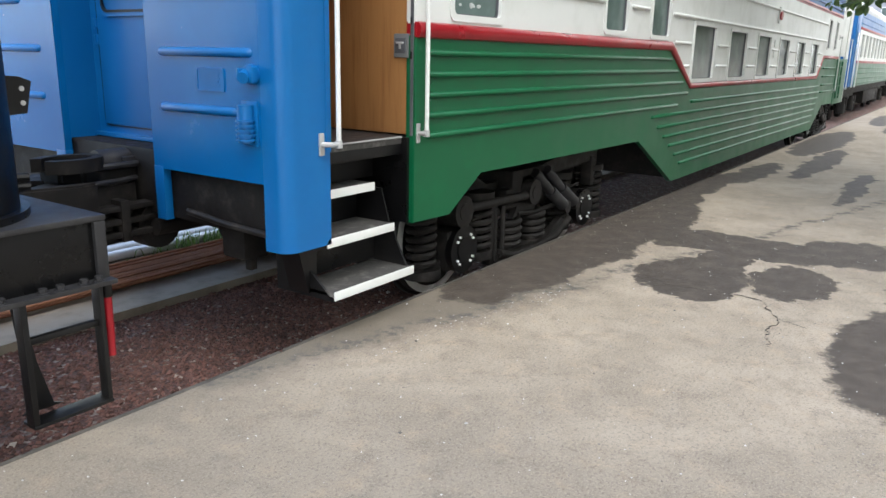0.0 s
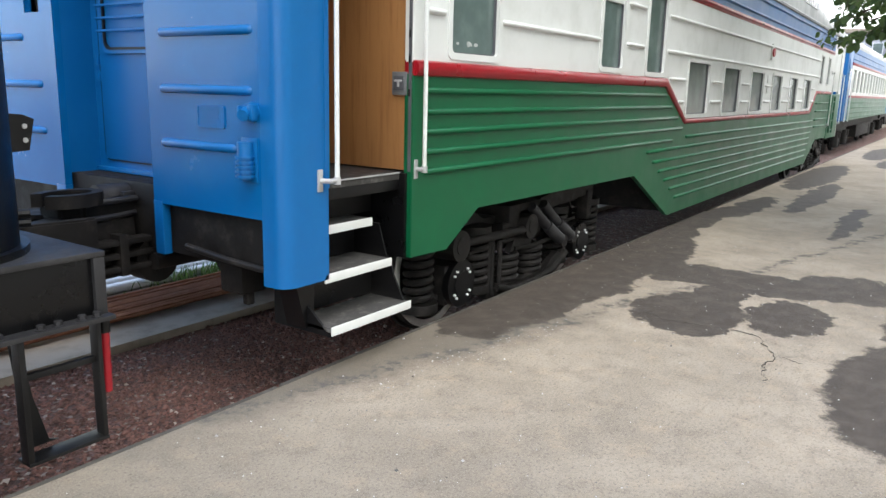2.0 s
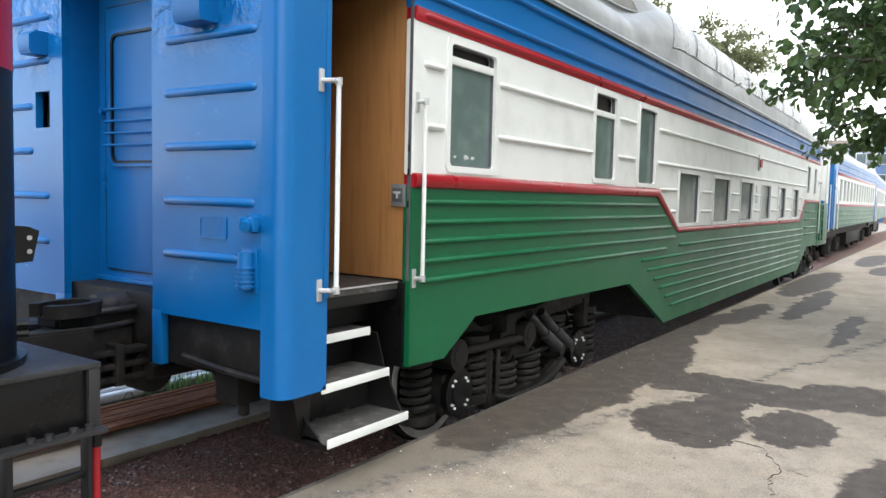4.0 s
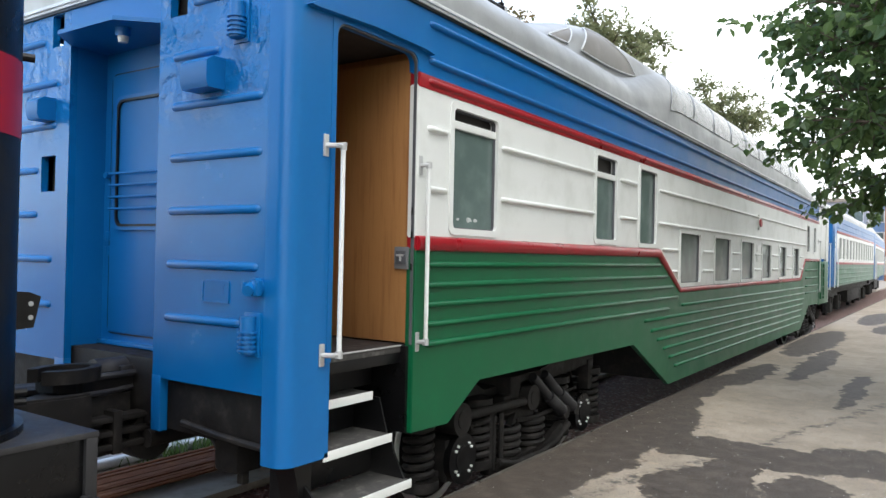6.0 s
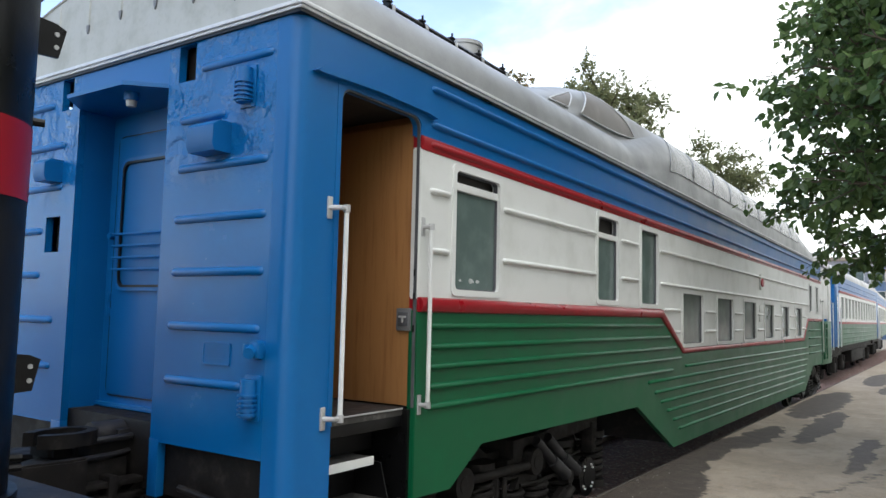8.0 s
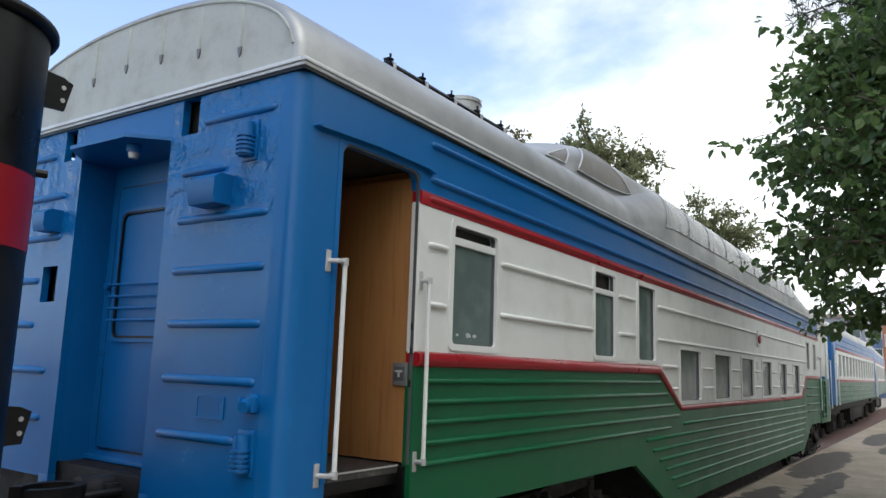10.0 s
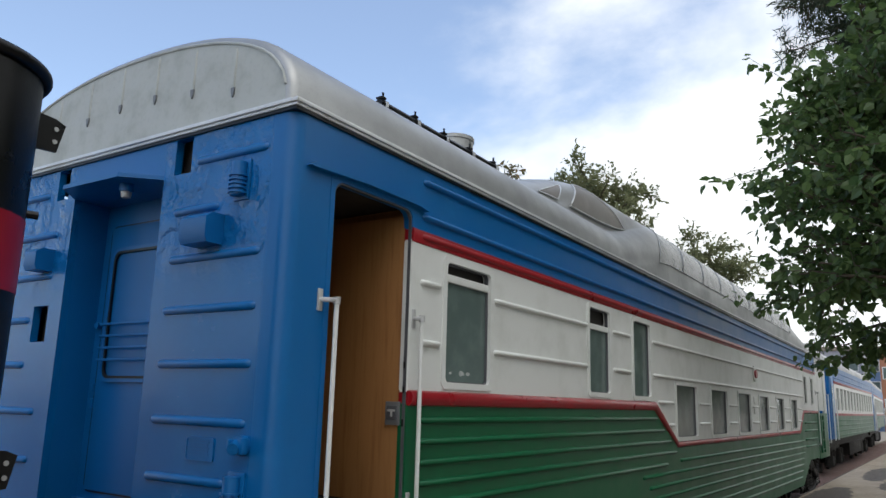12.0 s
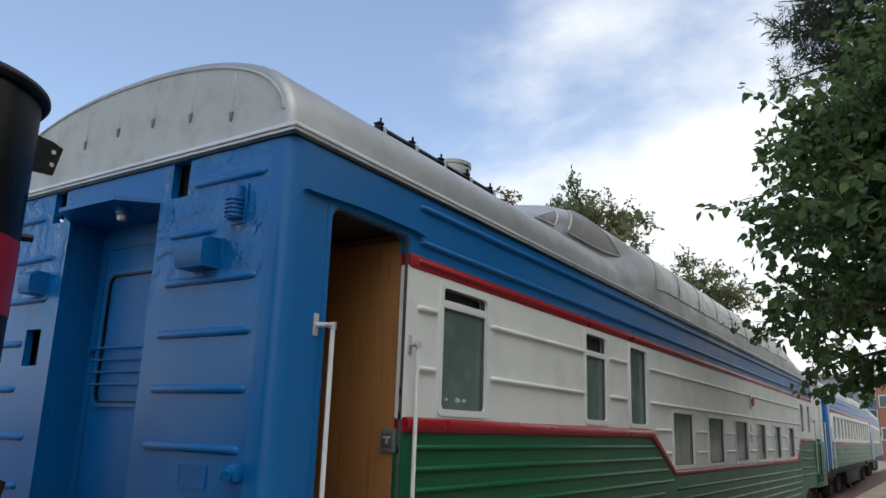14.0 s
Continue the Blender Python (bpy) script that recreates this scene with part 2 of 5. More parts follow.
def asphalt_material():
    """Old pale asphalt with wet patches that have outlines of their own, fine aggregate and stains."""
    m, n, l, b = nodes_of("old_asphalt")
    co = n.new("ShaderNodeTexCoord")
    warp = n.new("ShaderNodeTexNoise")
    warp.inputs["Scale"].default_value = 2.9
    warp.inputs["Detail"].default_value = 9
    warp.inputs["Roughness"].default_value = 0.7
    l.new(co.outputs["Object"], warp.inputs["Vector"])
    off = n.new("ShaderNodeVectorMath")
    off.operation = "MULTIPLY_ADD"
    off.inputs[1].default_value = (0.66, 0.52, 0)
    off.inputs[2].default_value = (-0.33, -0.26, 0)
    l.new(warp.outputs["Color"], off.inputs[0])
    pos = n.new("ShaderNodeVectorMath")
    l.new(co.outputs["Object"], pos.inputs[0])
    l.new(off.outputs["Vector"], pos.inputs[1])
    total = None
    for cx, cy, rx, ry in WET:
        sub = n.new("ShaderNodeVectorMath")
        sub.operation = "SUBTRACT"
        sub.inputs[1].default_value = (cx, cy, 0)
        l.new(pos.outputs["Vector"], sub.inputs[0])
        mul = n.new("ShaderNodeVectorMath")
        mul.operation = "MULTIPLY"
        mul.inputs[1].default_value = (1 / rx, 1 / ry, 0)
        l.new(sub.outputs["Vector"], mul.inputs[0])
        ln = n.new("ShaderNodeVectorMath")
        ln.operation = "LENGTH"
        l.new(mul.outputs["Vector"], ln.inputs[0])
        r = ramp(n, l, ln.outputs["Value"], 0.96, 1.05, 1.0, 0.0)
        if total is None:
            total = r
        else:
            mx = n.new("ShaderNodeMath")
            mx.operation = "MAXIMUM"
            l.new(total, mx.inputs[0])
            l.new(r, mx.inputs[1])
            total = mx.outputs[0]
    big = noise_node(n, l, 1.1, 6, 0.6)
    mid = noise_node(n, l, 6, 5, 0.65)
    fine = noise_node(n, l, 105, 4, 0.75)
    dry = mixc(n, l, ramp(n, l, big, 0.35, 0.68), (0.290, 0.244, 0.186), (0.40, 0.338, 0.260))
    dry = mixc(n, l, ramp(n, l, mid, 0.5, 0.78, 0.0, 0.6), dry, (0.48, 0.365, 0.25))
    dirt = noise_node(n, l, 5.5, 9, 0.75, dist=0.1)
    dry = mixc(n, l, ramp(n, l, dirt, 0.46, 0.70, 0.0, 0.5), dry, (0.14, 0.118, 0.094))
    speck = noise_node(n, l, 62, 4, 0.75)
    dry = mixc(n, l, ramp(n, l, speck, 0.50, 0.64, 0.0, 0.55), dry, (0.12, 0.10, 0.082))
    dry = mixc(n, l, ramp(n, l, fine, 0.50, 0.64, 0.0, 0.6), dry, (0.47, 0.40, 0.32))
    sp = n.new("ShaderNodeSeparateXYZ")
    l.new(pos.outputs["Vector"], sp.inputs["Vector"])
    slope = n.new("ShaderNodeMath")          # a darker, greyer strip beside the kerb, fading out along x
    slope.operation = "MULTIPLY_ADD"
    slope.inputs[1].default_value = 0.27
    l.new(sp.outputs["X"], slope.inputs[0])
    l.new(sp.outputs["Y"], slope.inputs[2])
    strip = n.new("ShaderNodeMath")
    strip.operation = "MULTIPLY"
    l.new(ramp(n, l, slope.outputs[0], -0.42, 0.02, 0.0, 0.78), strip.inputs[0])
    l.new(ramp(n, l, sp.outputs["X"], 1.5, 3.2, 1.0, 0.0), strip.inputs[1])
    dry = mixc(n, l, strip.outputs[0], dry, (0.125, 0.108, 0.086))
    dry = mixc(n, l, ramp(n, l, sp.outputs["X"], 1.0, -1.6, 0.0, 0.36), dry, (0.12, 0.115, 0.104))
    seam = n.new("ShaderNodeMath")           # crumbling joint along the strip's edge
    seam.operation = "ADD"
    seam.inputs[1].default_value = 0.10
    l.new(slope.outputs[0], seam.inputs[0])
    edge = n.new("ShaderNodeMath")
    edge.operation = "ABSOLUTE"
    l.new(seam.outputs[0], edge.inputs[0])
    near = n.new("ShaderNodeMath")
    near.operation = "MULTIPLY"
    l.new(ramp(n, l, edge.outputs[0], 0.015, 0.09, 1.0, 0.0), near.inputs[0])
    l.new(ramp(n, l, noise_node(n, l, 9, 6, 0.7), 0.42, 0.6), near.inputs[1])
    dry = mixc(n, l, near.outputs[0], dry, (0.11, 0.10, 0.088))
    wet = mixc(n, l, ramp(n, l, mid, 0.4, 0.7), (0.062, 0.050, 0.040), (0.098, 0.079, 0.062))
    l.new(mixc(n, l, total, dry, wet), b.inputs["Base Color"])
    l.new(ramp(n, l, total, 0.0, 1.0, 0.9, 0.68), b.inputs["Roughness"])
    b.inputs["Specular IOR Level"].default_value = 0.3
    bump(n, l, b, [(fine, 0.8, 0.005), (speck, 0.7, 0.008), (mid, 0.35, 0.014)])
    return m


# wet patches on the asphalt: centre x, y and half-lengths
WET = [(2.1, -0.22, 0.85, 0.36), (3.2, -0.22, 1.2, 0.46), (4.5, -0.30, 1.2, 0.42), (5.6, -0.16, 0.9, 0.28), (2.88, -1.28, 0.58, 0.36),
       (3.1, -1.92, 0.50, 0.30), (4.08, -0.95, 0.42, 0.5), (4.05, -1.55, 0.42, 0.6), (4.35, -2.2, 0.5, 0.45), (2.0, -3.0, 1.15, 0.66),
       (3.4, -3.1, 1.3, 0.6), (7.2, -0.12, 1.4, 0.22), (8.9, -0.35, 1.3, 0.22), (10.8, -0.9, 2.2, 0.22), (8.3, -1.7, 1.5, 0.14),
       (6.7, -2.9, 1.2, 0.5), (14.5, -0.4, 3.0, 0.4), (10.0, -2.6, 1.0, 0.45), (19.0, -1.4, 1.6, 0.35), (23.0, -0.8, 3.0, 0.4),
       (2.5, -1.42, 0.26, 0.2), (3.42, -1.32, 0.4, 0.2)]
ASPHALT = asphalt_material()


def gravel_material():
    m, n, l, b = nodes_of("red_gravel")
    co = n.new("ShaderNodeTexCoord")
    v = n.new("ShaderNodeTexVoronoi")
    v.inputs["Scale"].default_value = 34
    l.new(co.outputs["Object"], v.inputs["Vector"])
    sep = n.new("ShaderNodeSeparateColor")
    l.new(v.outputs["Color"], sep.inputs["Color"])
    c = mixc(n, l, sep.outputs["Red"], (0.075, 0.045, 0.040), (0.20, 0.105, 0.085))
    c = mixc(n, l, ramp(n, l, sep.outputs["Green"], 0.86, 0.93), c, (0.30, 0.25, 0.22))
    l.new(c, b.inputs["Base Color"])
    b.inputs["Roughness"].default_value = 0.92
    bump(n, l, b, [(v.outputs["Distance"], 1.0, 0.03)])
    return m


GRAVEL = gravel_material()


def stone_material():
    m, n, l, b = nodes_of("gravel_stones")
    geo = n.new("ShaderNodeNewGeometry")
    c = mixc(n, l, geo.outputs["Random Per Island"], (0.085, 0.045, 0.038), (0.22, 0.11, 0.088))
    c = mixc(n, l, ramp(n, l, geo.outputs["Random Per Island"], 0.985, 0.99), c, (0.42, 0.36, 0.32))
    l.new(c, b.inputs["Base Color"])
    b.inputs["Roughness"].default_value = 0.9
    return m


STONES = stone_material()


def grit_material():
    m, n, l, b = nodes_of("stone_chips")
    geo = n.new("ShaderNodeNewGeometry")
    l.new(mixc(n, l, geo.outputs["Random Per Island"], (0.03, 0.028, 0.026), (0.70, 0.68, 0.65)), b.inputs["Base Color"])
    b.inputs["Roughness"].default_value = 0.85
    return m


GRIT = grit_material()


# ---- building blocks ----
def root(name, loc, label, category, group="", kind=""):
    ob = new(name)
    ob.empty_display_size = 0.2
    ob.location = loc
    return tagged(ob, label, category, group, kind)


def finish(name, bm, material, sharp=38):
    bmesh.ops.recalc_face_normals(bm, faces=bm.faces)
    me = bpy.data.meshes.new(name)
    bm.to_mesh(me)
    bm.free()
    me.materials.append(material)
    me.polygons.foreach_set("use_smooth", [True] * len(me.polygons))
    me.set_sharp_from_angle(angle=radians(sharp))
    return me


def part(name, bm, material, parent, label="", sharp=38):
    ob = new(name, finish(name, bm, material, sharp))
    ob.parent = parent
    if parent.type == "EMPTY":
        ob.matrix_parent_inverse = Matrix.Translation(-parent.location)
    return tagged(ob, label)


def thing(name, bm, material, label, category="", group="", kind="", sharp=38):
    return tagged(new(name, finish(name, bm, material, sharp)), label, category, group, kind)


def nb():
    return bmesh.new()


def box(bm, x0, x1, y0, y1, z0, z1, bev=0.0, m=None):
    r = bmesh.ops.create_cube(bm, size=1)
    vs = r["verts"]
    for v in vs:
        v.co = Vector(((x0 + x1) / 2 + v.co.x * (x1 - x0), (y0 + y1) / 2 + v.co.y * (y1 - y0), (z0 + z1) / 2 + v.co.z * (z1 - z0)))
    if m is not None:
        for v in vs:
            v.co = m @ v.co
    if bev:
        es = list({e for v in vs for e in v.link_edges})
        bmesh.ops.bevel(bm, geom=es, offset=bev, segments=2, affect="EDGES", profile=0.6)
    return bm


def cyl(bm, p0, p1, r0, r1=None, seg=20):
    p0, p1 = Vector(p0), Vector(p1)
    r1 = r0 if r1 is None else r1
    d = p1 - p0
    q = d.to_track_quat("Z", "Y").to_matrix().to_4x4()
    bmesh.ops.create_cone(bm, cap_ends=True, segments=seg, radius1=r0, radius2=r1, depth=d.length,
                          matrix=Matrix.Translation((p0 + p1) / 2) @ q)
    return bm


def tube(bm, pts, r, seg=10, closed=False):
    """A round bar along points; r may be a function of 0..1."""
    pts = [Vector(p) for p in pts]
    n = len(pts)
    rings = []
    for i, p in enumerate(pts):
        a = pts[(i - 1) % n] if closed or i else p
        b = pts[(i + 1) % n] if closed or i < n - 1 else p
        t = (b - a).normalized()
        u = t.cross(Vector((0.3, 0.2, 1)) if abs(t.z) < 0.9 else Vector((1, 0.1, 0))).normalized()
        w = t.cross(u)
        rr = r(i / (n - 1)) if callable(r) else r
        rings.append([bm.verts.new(p + (u * math.cos(2 * math.pi * k / seg) + w * math.sin(2 * math.pi * k / seg)) * rr) for k in range(seg)])
    for i in range(n if closed else n - 1):
        A, B = rings[i], rings[(i + 1) % n]
        for k in range(seg):
            bm.faces.new((A[k], A[(k + 1) % seg], B[(k + 1) % seg], B[k]))
    if not closed:
        bm.faces.new(rings[0][::-1])
        bm.faces.new(rings[-1])
    return bm


def prism(bm, pts, axis, d0, d1):
    """A flat polygon pushed out: axis 'y' takes (x, z) points, 'x' takes (y, z), 'z' takes (x, y)."""
    def at(p, d):
        return {"y": (p[0], d, p[1]), "x": (d, p[0], p[1]), "z": (p[0], p[1], d)}[axis]
    A = [bm.verts.new(at(p, d0)) for p in pts]
    B = [bm.verts.new(at(p, d1)) for p in pts]
    bm.faces.new(A)
    bm.faces.new(B[::-1])
    n = len(pts)
    for i in range(n):
        bm.faces.new((A[i], B[i], B[(i + 1) % n], A[(i + 1) % n]))
    return bm


def rounded(x0, x1, z0, z1, r, seg=5):
    pts = []
    for cx, cz, a in ((x1 - r, z1 - r, 0), (x0 + r, z1 - r, 90), (x0 + r, z0 + r, 180), (x1 - r, z0 + r, 270)):
        for k in range(seg + 1):
            t = radians(a + 90 * k / seg)
            pts.append((cx + r * math.cos(t), cz + r * math.sin(t)))
    return pts


def ring(bm, outer, inner, axis, d0, d1):
    """A frame between two outlines with the same number of points."""
    def at(p, d):
        return {"y": (p[0], d, p[1]), "x": (d, p[0], p[1])}[axis]
    V = [[bm.verts.new(at(p, d)) for p in o] for o, d in ((outer, d0), (inner, d0), (inner, d1), (outer, d1))]
    n = len(outer)
    for a in range(4):
        A, B = V[a], V[(a + 1) % 4]
        for i in range(n):
            bm.faces.new((A[i], A[(i + 1) % n], B[(i + 1) % n], B[i]))
    return bm


def rib(bm, p0, p1, out, half, height):
    """A pressed rib: a rounded ridge on a sheet with drawn-in ends. out: the sheet's normal."""
    p0, p1, out = Vector(p0), Vector(p1), Vector(out)
    t = (p1 - p0).normalized()
    u = out.cross(t)
    rings = []
    L = (p1 - p0).length
    e = min(half * 1.2, L * 0.2)
    for d, k in ((0, 0.02), (e * 0.3, 0.6), (e, 1), (L - e, 1), (L - e * 0.3, 0.6), (L, 0.02)):
        c = p0 + t * d
        rings.append([bm.verts.new(c + u * (half * math.cos(a) * (0.5 + 0.5 * k)) + out * (height * math.sin(a) * k - 0.001)) for a in [math.pi * j / 6 for j in range(7)]])
    for A, B in zip(rings, rings[1:]):
        for j in range(6):
            bm.faces.new((A[j], A[j + 1], B[j + 1], B[j]))
    return bm


def coil(bm, x, y, z0, z1, r, wire, turns):
    n = int(turns * 12)
    tube(bm, [(x + r * math.cos(2 * math.pi * i / 12), y + r * math.sin(2 * math.pi * i / 12), z0 + (z1 - z0) * i / n) for i in range(n + 1)], wire, 7)
    return bm


def cells(bm, xs, lo, hi, holes, d0, d1, axis="y"):
    """A sheet, from lo(x) to hi(x), with upright rectangular holes (xa, xb, za, zb): one welded skin with thickness."""
    xs = sorted({round(x, 4) for x in xs} | {round(h[k], 4) for h in holes for k in (0, 1)})

    def quad(pts):
        bm.faces.new([bm.verts.new((p[0], d0, p[1]) if axis == "y" else (d0, p[0], p[1])) for p in pts])

    zs = sorted({h[k] for h in holes for k in (2, 3)})

    def column(a, b_, l0, l1, h0, h1):
        cuts = [z for z in zs if max(l0, l1) + 1e-4 < z < min(h0, h1) - 1e-4]
        edges = [(l0, l1)] + [(z, z) for z in cuts] + [(h0, h1)]
        for (za, zb), (zc, zd) in zip(edges, edges[1:]):
            quad([(a, za), (b_, zb), (b_, zd), (a, zc)])

    for a, b_ in zip(xs, xs[1:]):
        inside = sorted([h for h in holes if h[0] <= a + 1e-4 and h[1] >= b_ - 1e-4], key=lambda h: h[2])
        low = (lo(a + 1e-4), lo(b_ - 1e-4))
        for h in inside:
            column(a, b_, *low, h[2], h[2])
            low = (h[3], h[3])
        column(a, b_, *low, hi(a + 1e-4), hi(b_ - 1e-4))
    bmesh.ops.remove_doubles(bm, verts=bm.verts, dist=0.0005)
    out = bmesh.ops.extrude_face_region(bm, geom=list(bm.faces))
    step_ = Vector((0, d1 - d0, 0)) if axis == "y" else Vector((d1 - d0, 0, 0))
    for v in out["geom"]:
        if isinstance(v, bmesh.types.BMVert):
            v.co += step_
    return bm


def lerp_line(pts):
    def f(x):
        for (xa, za), (xb, zb) in zip(pts, pts[1:]):
            if x <= xb:
                return za + (zb - za) * (x - xa) / (xb - xa)
        return pts[-1][1]
    return f

W = 3.13           # coach width
MID = W / 2
LEN = 19.55        # coach length

# ---- ground ----
b = nb()
box(b, -600, 900, -700, 800, -0.75, -0.47)
thing("ground", b, CONCRETE, "wide dusty grey yard ground between the tracks", "ground", kind="structure")
b = nb()
box(b, -60, 160, -40, 0.03, -0.46, 0.0)
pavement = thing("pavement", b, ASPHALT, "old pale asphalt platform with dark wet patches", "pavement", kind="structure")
b = nb()
box(b, -60, 160, 0.06, 2.06, -0.46, -0.365)
thing("track_bed", b, GRAVEL, "sunken track bed of reddish crushed gravel", "track bed", kind="structure")
b = nb()
box(b, -60, 160, 2.06, 9.0, -0.46, -0.30)
thing("concrete_apron", b, CONCRETE, "weathered concrete strip beside the sunken track", "pavement", kind="structure")

# kerb along the platform edge, laid in lengths
kerb = root("kerb", (0, 0.08, 0), "low weathered concrete kerb along the platform edge", "kerb", kind="structure")
b = nb()
box(b, 0, 1.98, 0.035, 0.070, -0.45, -0.002, 0.008)
kerb_mesh = finish("kerb_stone", b, KERB)
for i in range(24):
    k = new("kerb_stone", kerb_mesh)
    k.parent = kerb
    k.location = (-8.0 + 2.0 * i, -0.08 + random.uniform(-0.004, 0.004), random.uniform(-0.006, 0.006))

def rail_profile(y, z):
    return [(y - 0.065, z - 0.14), (y + 0.065, z - 0.14), (y + 0.065, z - 0.128), (y + 0.012, z - 0.11), (y + 0.012, z - 0.04), (y + 0.036, z - 0.03),
            (y + 0.036, z), (y - 0.036, z), (y - 0.036, z - 0.03), (y - 0.012, z - 0.04), (y - 0.012, z - 0.11), (y - 0.065, z - 0.128)]


for y in (MID - 0.76,):
    b = nb()
    prism(b, rail_profile(y, -0.372), "x", -40, 140)
    thing("rail", b, GRIME, "dark steel running rail sunk in the gravel bed", "rail", "running rails", "structure")

# loose gravel
rng = random.Random(5)
verts, faces = [], []
for i in range(14000):
    x, y = rng.uniform(-1.9, 2.6), rng.uniform(0.14, 2.05)
    r = rng.uniform(0.006, 0.017) * (1.7 if rng.random() < 0.04 else 1)
    a = rng.uniform(0, 6.28)
    base = len(verts)
    z = -0.365 + r * 0.3
    for k in range(4):
        t = a + k * 1.57 + rng.uniform(-0.3, 0.3)
        verts.append((x + r * math.cos(t), y + r * math.sin(t) * rng.uniform(0.7, 1.1), z + rng.uniform(-0.2, 0.3) * r))
    verts += [(x + rng.uniform(-0.3, 0.3) * r, y, z + r * rng.uniform(0.5, 0.9)), (x, y, z - r)]
    for k in range(4):
        faces.append((base + k, base + (k + 1) % 4, base + 4))
        faces.append((base + (k + 1) % 4, base + k, base + 5))
me = bpy.data.meshes.new("gravel")
me.from_pydata(verts, [], faces)
me.materials.append(STONES)
tagged(new("gravel", me), "loose reddish crushed stones filling the track bed", "gravel", kind="stuff")

# cracks in the asphalt
def crack(pts, w):
    b = nb()
    rr = random.Random(len(pts))
    line = []
    for (xa, ya), (xb, yb) in zip(pts, pts[1:]):
        for k in range(9):
            f = k / 9
            line.append((xa + (xb - xa) * f + rr.uniform(-0.018, 0.018), ya + (yb - ya) * f + rr.uniform(-0.018, 0.018)))
    prev = None
    n = len(line)
    for i, (x, y) in enumerate(line):
        h = w * (0.35 + 0.65 * math.sin(math.pi * (i + 0.5) / n)) * rr.uniform(0.5, 1.3)
        cur = (b.verts.new((x + h, y + h * 0.4, 0.004)), b.verts.new((x - h, y - h * 0.4, 0.004)))
        if prev:
            b.faces.new((prev[0], cur[0], cur[1], prev[1]))
        prev = cur
    return part("crack", b, GRIME, pavement)


crack([(2.55, -1.55), (2.56, -1.8), (2.2, -2.02), (1.95, -1.98), (1.65, -2.08)], 0.010)
crack([(2.2, -2.02), (2.12, -2.2)], 0.006)
crack([(2.66, -0.95), (2.5, -1.2), (2.55, -1.55)], 0.005)

rng = random.Random(8)
verts, faces = [], []
for i in range(1300):
    if i < 160:
        q = rng.random()
        x, y = 0.2 + 1.8 * q + rng.gauss(0, 0.05), -0.36 - 0.30 * q + rng.gauss(0, 0.04)
    else:
        x, y = rng.uniform(-1.5, 6), rng.uniform(-3.0, 0.0)
    r = rng.uniform(0.0015, 0.0055) * (2.0 if rng.random() < 0.05 else 1)
    n0, a = len(verts), rng.uniform(0, 6.28)
    verts += [(x + r * math.cos(a + k * 1.57), y + r * math.sin(a + k * 1.57), 0.0005) for k in range(4)] + [(x, y, r * 0.9)]
    faces += [(n0 + k, n0 + (k + 1) % 4, n0 + 4) for k in range(4)]
me = bpy.data.meshes.new("grit")
me.from_pydata(verts, [], faces)
me.materials.append(GRIT)
tagged(new("grit", me), "scattered pale stone chips on the asphalt", "grit", kind="stuff")

# ---- dome coach ----
coach = root("dome_coach", (LEN / 2, MID, -0.37), "blue, white and green railway coach with glazed roof dome", "railway coach")
Z_GUT = 3.215
Z_ROOF = 3.24       # foot of the roof's arch
RISE = 0.64         # height of the plain roof
stripe = lerp_line([(0, 1.70), (5.67, 1.70), (6.47, 1.265), (14.85, 1.265), (15.42, 1.68), (LEN, 1.68)])
skirt = lerp_line([(1.07, 0.525), (1.48, 0.515), (1.87, 0.755), (4.93, 0.735), (6.1, 0.175), (14.95, 0.2), (16.0, 0.66), (LEN, 0.63)])
breaks = [1.07, 1.48, 1.87, 4.93, 5.67, 6.1, 6.47, 14.85, 14.95, 15.42, 16.0, 17.35]
TALL = [(1.435, 2.10, 1.765, 2.665), (3.83, 4.42, 1.765, 2.665), (4.99, 5.60, 1.755, 2.665)]
LOW = [(6.42, 7.36, 1.30, 2.015), (7.98, 8.92, 1.30, 2.005), (9.52, 10.42, 1.30, 2.0), (11.0, 11.82, 1.30, 1.99), (12.46, 13.24, 1.30, 1.985), (13.88, 14.66, 1.30, 1.985)]
SLIM = [(15.62, 16.0, 1.85, 2.60), (16.55, 16.9, 1.85, 2.60)]
holes = [(x0 + 0.03, x1 - 0.03, z0 + 0.03, z1 - 0.03) for x0, x1, z0, z1 in TALL + LOW + SLIM]
b = nb()
cells(b, breaks, skirt, lambda x: stripe(x) - 0.035, [], 0.0, 0.05)
green = part("lower_side_panel", b, GREEN, coach, "glossy green ribbed lower side panel")
b = nb()
cells(b, breaks, lambda x: stripe(x) + 0.035, lambda x: 2.695, holes, 0.0, 0.05)
white = part("window_band", b, WHITE, coach, "white painted window band")
b = nb()
box(b, 1.07, 17.35, 0.0, 0.05, 2.765, Z_GUT)
upper = part("upper_side_panel", b, BLUE, coach, "blue upper side panel under the roof")
b = nb()
box(b, 1.095, 17.35, -0.006, 0.05, 2.685, 2.775, 0.004)
red_up = part("upper_stripe", b, RED, coach, "red painted upper stripe")
b = nb()
rib(b, (1.18, -0.006, 2.735), (17.3, -0.006, 2.735), (0, -1, 0), 0.022, 0.020)
part("rib", b, RED, red_up)
